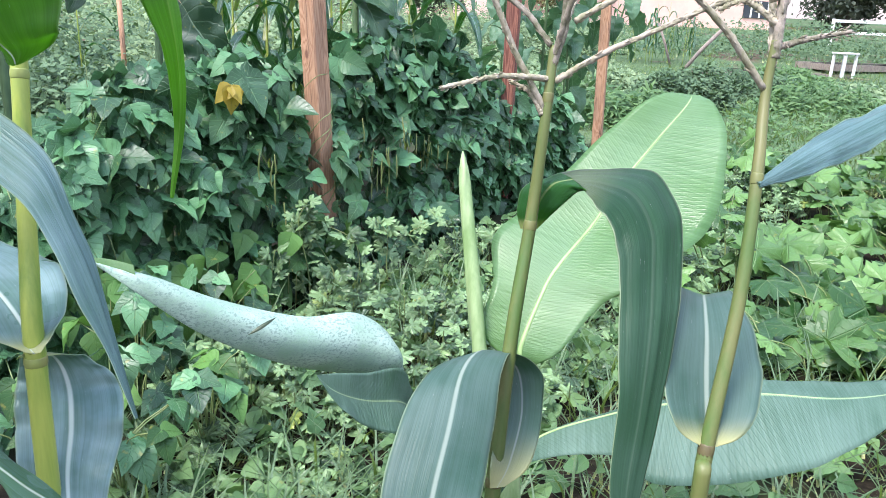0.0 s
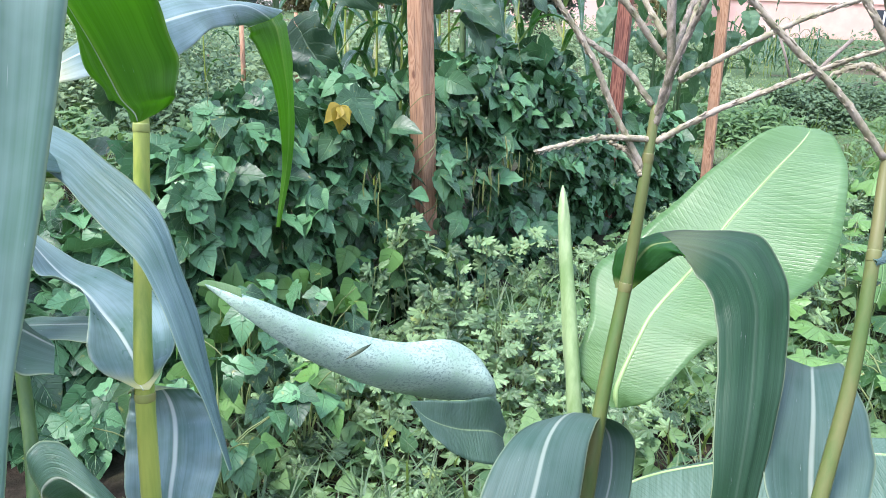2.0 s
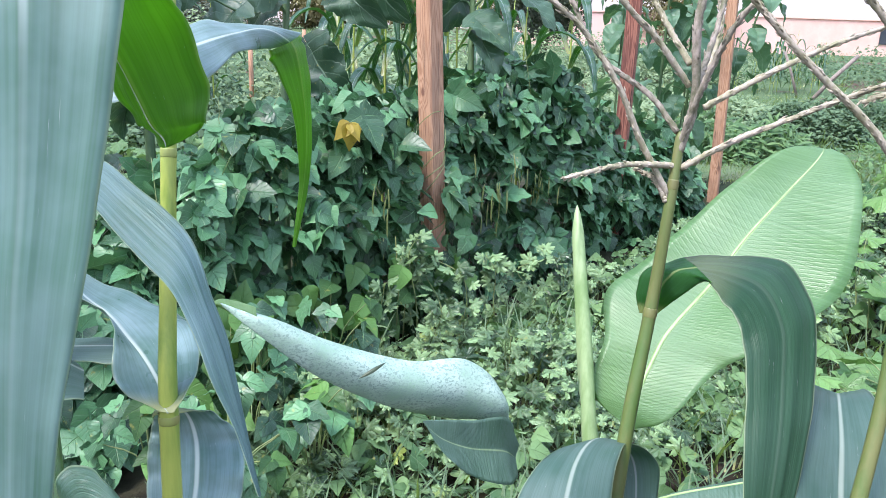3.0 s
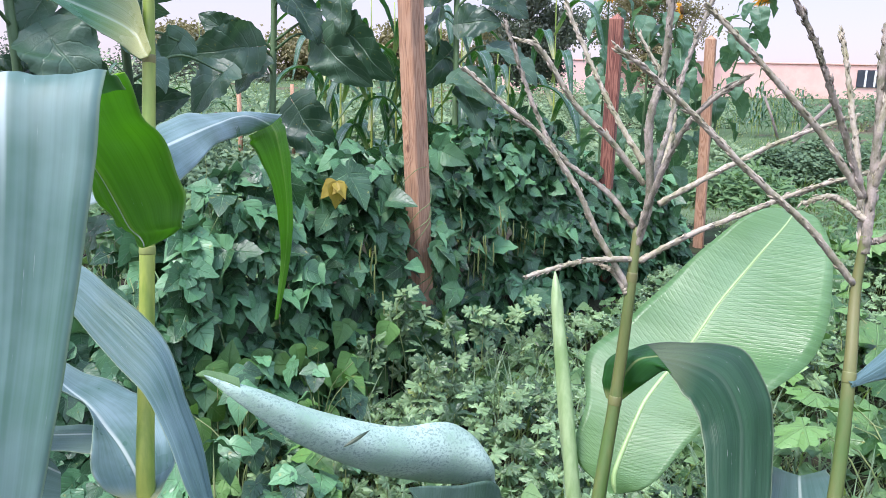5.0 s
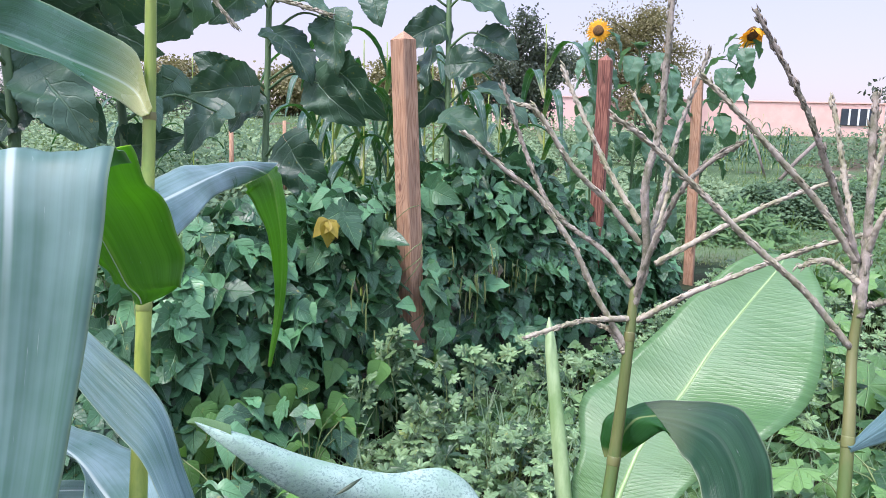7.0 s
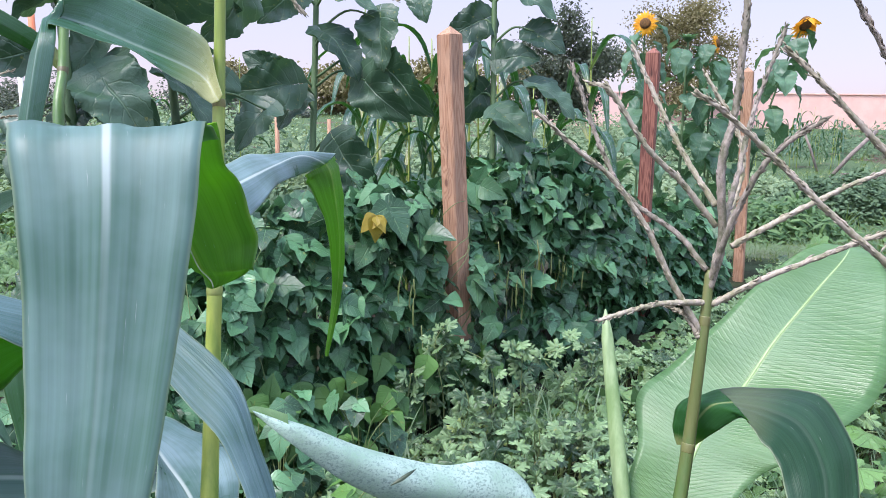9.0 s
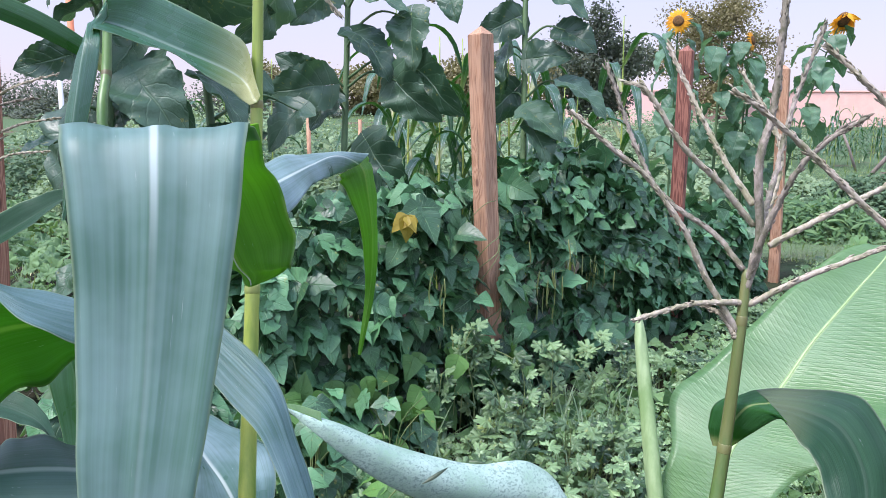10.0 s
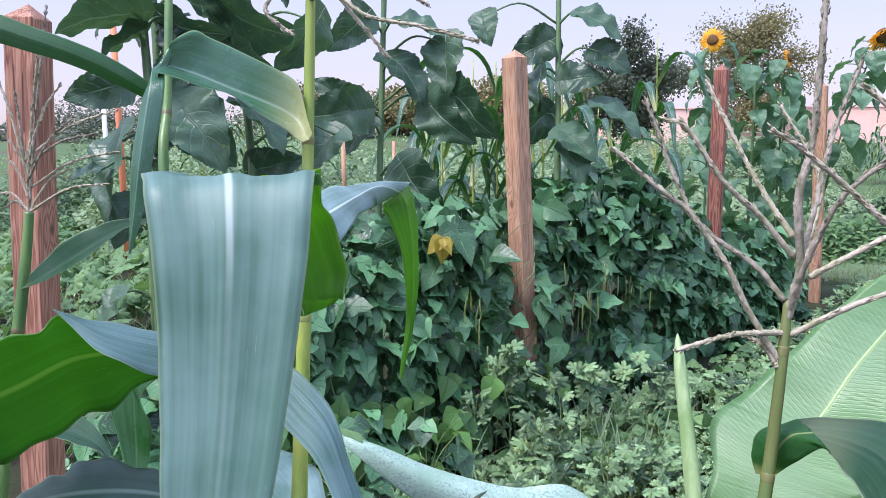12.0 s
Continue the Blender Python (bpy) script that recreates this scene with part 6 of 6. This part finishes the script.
for k, (x, y, rx, ry, h, mat) in enumerate(((5.6, 11.2, 1.3, 0.8, 0.65, WEED), (7.4, 12.6, 1.5, 0.8, 0.55, FAR), (5.6, 13.8, 1.3, 0.7, 0.6, BUSHLEAF), (8.8, 10.6, 1.5, 0.8, 0.6, WEED), (10.2, 13.2, 1.6, 0.9, 0.7, BUSHLEAF), (6.9, 15.4, 1.2, 0.5, 0.5, WEED))):
    clump("bush", "tangled low weeds round the far beds", "bush", x, y, rx, ry, h, 3200, mat, LANCE_T, (0.08, 0.17), 140 + k, "weeds round the far beds")
for k, (x, y, rx, ry, h) in enumerate(((2.2, 14, 2.0, 1.2, 0.6), (8.5, 14.2, 2.4, 1.0, 0.35), (2.0, 20.5, 3.0, 1.2, 1.0), (-1.5, 12, 2.4, 1.5, 1.3), (-5.5, 11, 2.6, 2.0, 1.6), (-8.0, 15, 4.0, 2.0, 1.9), (-3, 18, 4, 2, 1.7), (10, 22, 5, 2, 1.2), (-13, 20, 5, 3, 2.0), (1.5, 24, 5, 2, 1.4), (-4.0, 8.5, 1.5, 1.2, 0.8), (-2.6, 9.0, 1.6, 1.0, 1.5), (-6.6, 9.5, 1.8, 1.2, 1.3), (-9.5, 11, 2.0, 1.5, 1.4))):
    clump("vegetable_bed", "leafy vegetables in a distant garden plot", "vegetables", x, y, rx, ry, h, 6000, (FAR, BUSHLEAF, FAR)[k % 3], DOT_T, (0.06, 0.13), 80 + k, "distant garden plots")


for k, (x, y) in enumerate(((-44, 38), (-36, 40), (-28, 37), (-20, 40), (-52, 36))):
    clump("hedge", "low dark treeline on the horizon", "hedge", x, y, 5.5, 2.0, 3.0, 6000, TREELEAF, DOT_T, (0.12, 0.26), 130 + k, "treeline")


def tree(x, y, height, wide, material, seed, label):
    """A tapered trunk with limbs, and a crown of many small leaves in clumps."""
    r = np.random.default_rng(seed)
    z0 = ground_height(x, y)
    t = thing("tree", label, "tree", at=pose(x, y, z0))
    limbs = [tube_data(spline([(0, 0, -0.2), (0.1, 0, height * 0.3), (-0.1, 0.1, height * 0.6), (0, 0, height * 0.9)], 16), np.linspace(0.16, 0.03, 16), 8)]
    frames = []
    for k in range(26):
        a = r.uniform(0, 6.28)
        f = r.uniform(0.06, 0.85)
        foot = np.array([0, 0, height * f])
        reach = wide * r.uniform(0.5, 1.0) * (1.15 - abs(f - 0.45) * 1.3)
        end = foot + np.array([math.cos(a) * reach, math.sin(a) * reach, height * r.uniform(0.05, 0.25)])
        path = spline([foot, (foot + end) / 2 + (0, 0, 0.15), end], 8)
        limbs.append(tube_data(path, np.linspace(0.05, 0.012, 8), 5))
        for j in range(700 if y < 37 else 320):
            c = path[r.integers(2, 8)] + r.normal(0, 1, 3) * (0.42, 0.42, 0.3) * wide * 0.31
            frames.append((c, turn(r.normal(0, 1, 3), r.normal(0, 1, 3) + (0, 0, 0.6), r.uniform(0.085, 0.155) if y < 37 else r.uniform(0.18, 0.32))))
    v, f, u = joined(limbs)
    part("trunk", mesh_of("trunk", v, f, BARK, u), t)
    v, f, u = scatter_data(DOT_T, frames)
    tagged(part("crown", mesh_of("crown", v, f, material, u), t), kind="stuff")


for k, (x, y, h, w, mat, label) in enumerate((
        (-0.6, 26.3, 4.2, 2.0, TREELEAF, "dark bluish shade tree beyond the plots"), (4.64, 35.3, 5.2, 2.9, OLIVELEAF, "olive-brown rounded tree beyond the plots"),
        (-14, 44, 2.4, 3.4, OLIVELEAF, "olive rounded tree far beyond the plots"), (-8, 44, 2.8, 3.6, OLIVELEAF, "olive rounded tree far beyond the plots"),
        (-22, 44, 2.6, 3.8, OLIVELEAF, "olive rounded tree far beyond the plots"), (-2, 48, 3.2, 3.5, OLIVELEAF, "olive rounded tree far beyond the plots"),
        (20, 39, 3.6, 3.0, TREELEAF, "dark rounded tree far beyond the plots"), (26, 40, 4.2, 3.0, TREELEAF, "dark rounded tree far beyond the plots"))):
    tree(x, y, h, w, mat, 5 + k, label)


def box_mesh(name, sx, sy, sz, material, bevel=0.01):
    bm = bmesh.new()
    bmesh.ops.create_cube(bm, size=1.0)
    bmesh.ops.scale(bm, vec=(sx, sy, sz), verts=bm.verts)
    bmesh.ops.translate(bm, vec=(0, 0, sz / 2), verts=bm.verts)
    bmesh.ops.bevel(bm, geom=bm.edges[:], offset=bevel, segments=2, affect="EDGES")
    me = bpy.data.meshes.new(name)
    bm.to_mesh(me)
    bm.free()
    me.materials.append(material)
    return me


wall_house = thing("building", "long low peach stucco building at the garden's edge", "building", at=pose(6.75, 35.5, ground_height(6, 35.5) - 0.1, 0, 0, 3))
wall = part("wall", box_mesh("wall", 17.5, 0.4, 1.55, STUCCO, 0.02), wall_house)
coping = part("coping", box_mesh("coping", 17.6, 0.5, 0.07, STUCCO, 0.015), wall_house)
coping.matrix_local = pose(0, 0, 1.552)
pane = part("window", box_mesh("window", 1.5, 0.06, 0.75, DARKGLASS, 0.01), wall_house, "dark window with white bars")
pane.matrix_local = pose(7.6, -0.225, 0.6)
for k in range(3):
    bar = part("window_bar", box_mesh("window_bar", 0.08, 0.05, 0.72, WHITEPAINT, 0.01), pane)
    bar.matrix_local = pose(-0.4 + 0.4 * k, -0.045, 0.015)


def pole(name, x, y, height, radius, material, label, lean=(0, 0)):
    z = ground_height(x, y)
    ob = new(name, tube(name, [(x, y, z - 0.1), (x + lean[0] * 0.5, y + lean[1] * 0.5, z + height * 0.5), (x + lean[0], y + lean[1], z + height)], [radius, radius * 0.97, radius * 0.94], material, 10))
    return tagged(ob, label, "pole")


pole("marker_pole", -5.56, 7.0, 2.9, 0.035, ORANGE, "tall orange plastic pole in the far plot")
pole("water_pipe", -6.44, 7.85, 2.1, 0.03, WHITEPAINT, "white plastic standpipe in the far plot")
pole("marker_pole", -3.69, 8.8, 1.5, 0.03, CEDAR, "slim wooden stake in a distant plot")
pole("marker_pole", -3.05, 8.9, 1.4, 0.025, CEDAR, "slim wooden stake in a distant plot")
pole("plank", 5.3, 17.18, 1.0, 0.045, GREYWOOD, "grey plank leaning over a garden bed", (0.89, 0.0))
pole("stick", 5.37, 18.0, 0.96, 0.03, GREYWOOD, "thin grey stick leaning over a bed", (-0.4, 0.1))


def small_table(x, y, rz):
    t = thing("plastic_table", "small white plastic table on the bare soil", "table", at=pose(x, y, ground_height(x, y), 0, 0, rz))
    top = part("tabletop", box_mesh("tabletop", 0.42, 0.42, 0.04, WHITEPAINT, 0.012), t)
    top.matrix_local = pose(0, 0, 0.52)
    for sx in (-0.16, 0.16):
        for sy in (-0.16, 0.16):
            leg = part("leg", box_mesh("leg", 0.06, 0.06, 0.519, WHITEPAINT, 0.012), t)
            leg.matrix_local = pose(sx, sy, 0)


small_table(9.05, 17.3, 20)


def timber_bed(x, y, sx, sy, rz, label):
    """A raised bed: four boards round a heap of soil."""
    bed = thing("raised_bed", label, "raised bed", "raised beds", at=pose(x, y, ground_height(x, y) - 0.03, 0, 0, rz))
    for k in (-1, 1):
        a = part("board", box_mesh("board", sx, 0.05, 0.15, GREYWOOD, 0.006), bed)
        a.matrix_local = pose(0, k * sy / 2, 0)
        b = part("board", box_mesh("board", 0.05, sy - 0.06, 0.15, GREYWOOD, 0.006), bed)
        b.matrix_local = pose(k * (sx / 2 - 0.03), 0, 0)
    verts = [(px * (sx - 0.12) / 2, py * (sy - 0.06) / 2, 0.12 + 0.05 * noise.noise((px * 3, py * 3, x)) + 0.04 * (1 - px * px)) for py in np.linspace(-1, 1, 9) for px in np.linspace(-1, 1, 13)]
    faces = [(j * 13 + i, j * 13 + i + 1, j * 13 + i + 14, j * 13 + i + 13) for j in range(8) for i in range(12)]
    part("soil", mesh_of("soil", verts, faces, SOIL), bed, "heaped dark soil")


timber_bed(7.0, 16.9, 2.8, 1.1, 20, "weathered timber bed with bare soil")
timber_bed(10.3, 18.9, 3.0, 1.1, 20, "weathered timber bed with bare soil")


def rail_fence(x0, y0, x1, y1, count):
    f = thing("rail_fence", "low white rail fence before the distant trees", "fence")
    for k in range(count):
        q = k / (count - 1)
        x, y = x0 + (x1 - x0) * q, y0 + (y1 - y0) * q
        p = part("fence_post", box_mesh("fence_post", 0.09, 0.09, 0.95, WHITEPAINT, 0.01), f)
        p.matrix_local = pose(x, y, ground_height(x, y) - 0.05)
    ang = math.degrees(math.atan2(y1 - y0, x1 - x0))
    for h in (0.4, 0.78):
        b = part("rail", box_mesh("rail", math.hypot(x1 - x0, y1 - y0), 0.04, 0.1, WHITEPAINT, 0.01), f)
        b.matrix_local = pose((x0 + x1) / 2, (y0 + y1) / 2 - 0.07, ground_height(0, (y0 + y1) / 2) + h, 0, 0, ang)


rail_fence(13.5, 27.0, 25.0, 27.0, 6)


def wire_fence(a, b, height, label):
    """Hexagonal netting of thin twisted wire between two posts."""
    a, b = np.array(a), np.array(b)
    length = np.linalg.norm(b - a)
    d = (b - a) / length
    cell = 0.052
    segs = []
    nx, nz = int(length / cell), int(height / (cell * 0.9))
    for j in range(nz):
        for i in range(nx):
            x = (i + 0.5 * (j % 2)) * cell
            z = 0.04 + j * cell * 0.9
            for q in (((x, z), (x, z + cell * 0.5)), ((x, z + cell * 0.5), (x + cell / 2, z + cell * 0.9)), ((x, z + cell * 0.5), (x - cell / 2, z + cell * 0.9))):
                pts = [(a[0] + d[0] * s + 0.012 * noise.noise((s * 5, h * 5, 0)), a[1] + d[1] * s, h) for s, h in q]
                segs.append(tube_data(pts, [0.00045, 0.00045], 3, False))
    v, f, u = joined(segs)
    tagged(new("wire_netting", mesh_of("wire_netting", v, f, WIRE, u)), label, "netting")


wire_fence((-1.92, 1.86), (-0.78, 3.57), 0.85, "rusty hexagonal wire netting between cedar posts")
wire_fence((-0.62, 3.27), (-0.22, 3.94), 0.70, "rusty hexagonal wire netting stapled across a cedar post")


def far_corn(x, y, height, seed, leaves=9):
    r = np.random.default_rng(seed)
    plant = thing("corn_plant", "slim corn plant in a distant plot", "corn plant", "corn in distant plots", at=pose(x, y, ground_height(x, y)))
    part("stalk", tube("stalk", spline([(0, 0, -0.05), (0.02, 0, height * 0.5), (0.0, 0.02, height)], 12), np.linspace(0.012, 0.004, 12), STALK, 6), plant)
    a = r.uniform(0, 3.1)
    for k in range(leaves):
        z = height * (0.15 + 0.75 * k / leaves)
        a += 3.14 + r.normal(0, 0.4)
        o = np.array([math.cos(a), math.sin(a), 0])
        s = np.array([-o[1], o[0], 0]) * r.uniform(0.028, 0.04)
        L = r.uniform(0.35, 0.55)
        st = [((0, 0, z), s * 0.4), (o * L * 0.4 + (0, 0, z + 0.22), s), (o * L * 0.8 + (0, 0, z + 0.15), s), (o * L * 1.1 + (0, 0, z - 0.15), s * 0.15)]
        v, f, u, _, _, _ = ribbon_data(st, 12, 4, 0.3, 0.03, 2, seed * 10 + k)
        part("leaf", mesh_of("leaf", v, f, CORN, u), plant)
    return plant


model = far_corn(-1.05, 5.2, 1.95, 1)
model2 = far_corn(-0.85, 5.6, 2.1, 2)
for k, (x, y) in enumerate(((-1.3, 5.5), (-0.7, 5.1), (-0.62, 5.7), (-1.6, 5.9), (-0.4, 6.0), (-1.15, 4.9), (-0.85, 4.75), (-1.5, 5.2), (-0.25, 5.3), (-0.95, 6.2), (-1.9, 6.4), (0.05, 6.3), (-5.2, 9.5), (-5.7, 9.9), (-6.2, 9.6), (-4.7, 9.9))):
    copy_thing((model, model2)[k % 2], pose(x, y, ground_height(x, y), 0, 0, 67 * k) @ Matrix.Scale(0.85 + 0.07 * (k % 4), 4))

for k in range(14):
    x, y = 4.1 + 0.30 * (k % 7) + 0.07 * (k % 3), 18.4 + 0.55 * (k // 7)
    copy_thing((model, model2)[k % 2], pose(x, y, ground_height(x, y), 0, 0, 51 * k) @ Matrix.Scale(0.5 + 0.05 * (k % 4), 4))
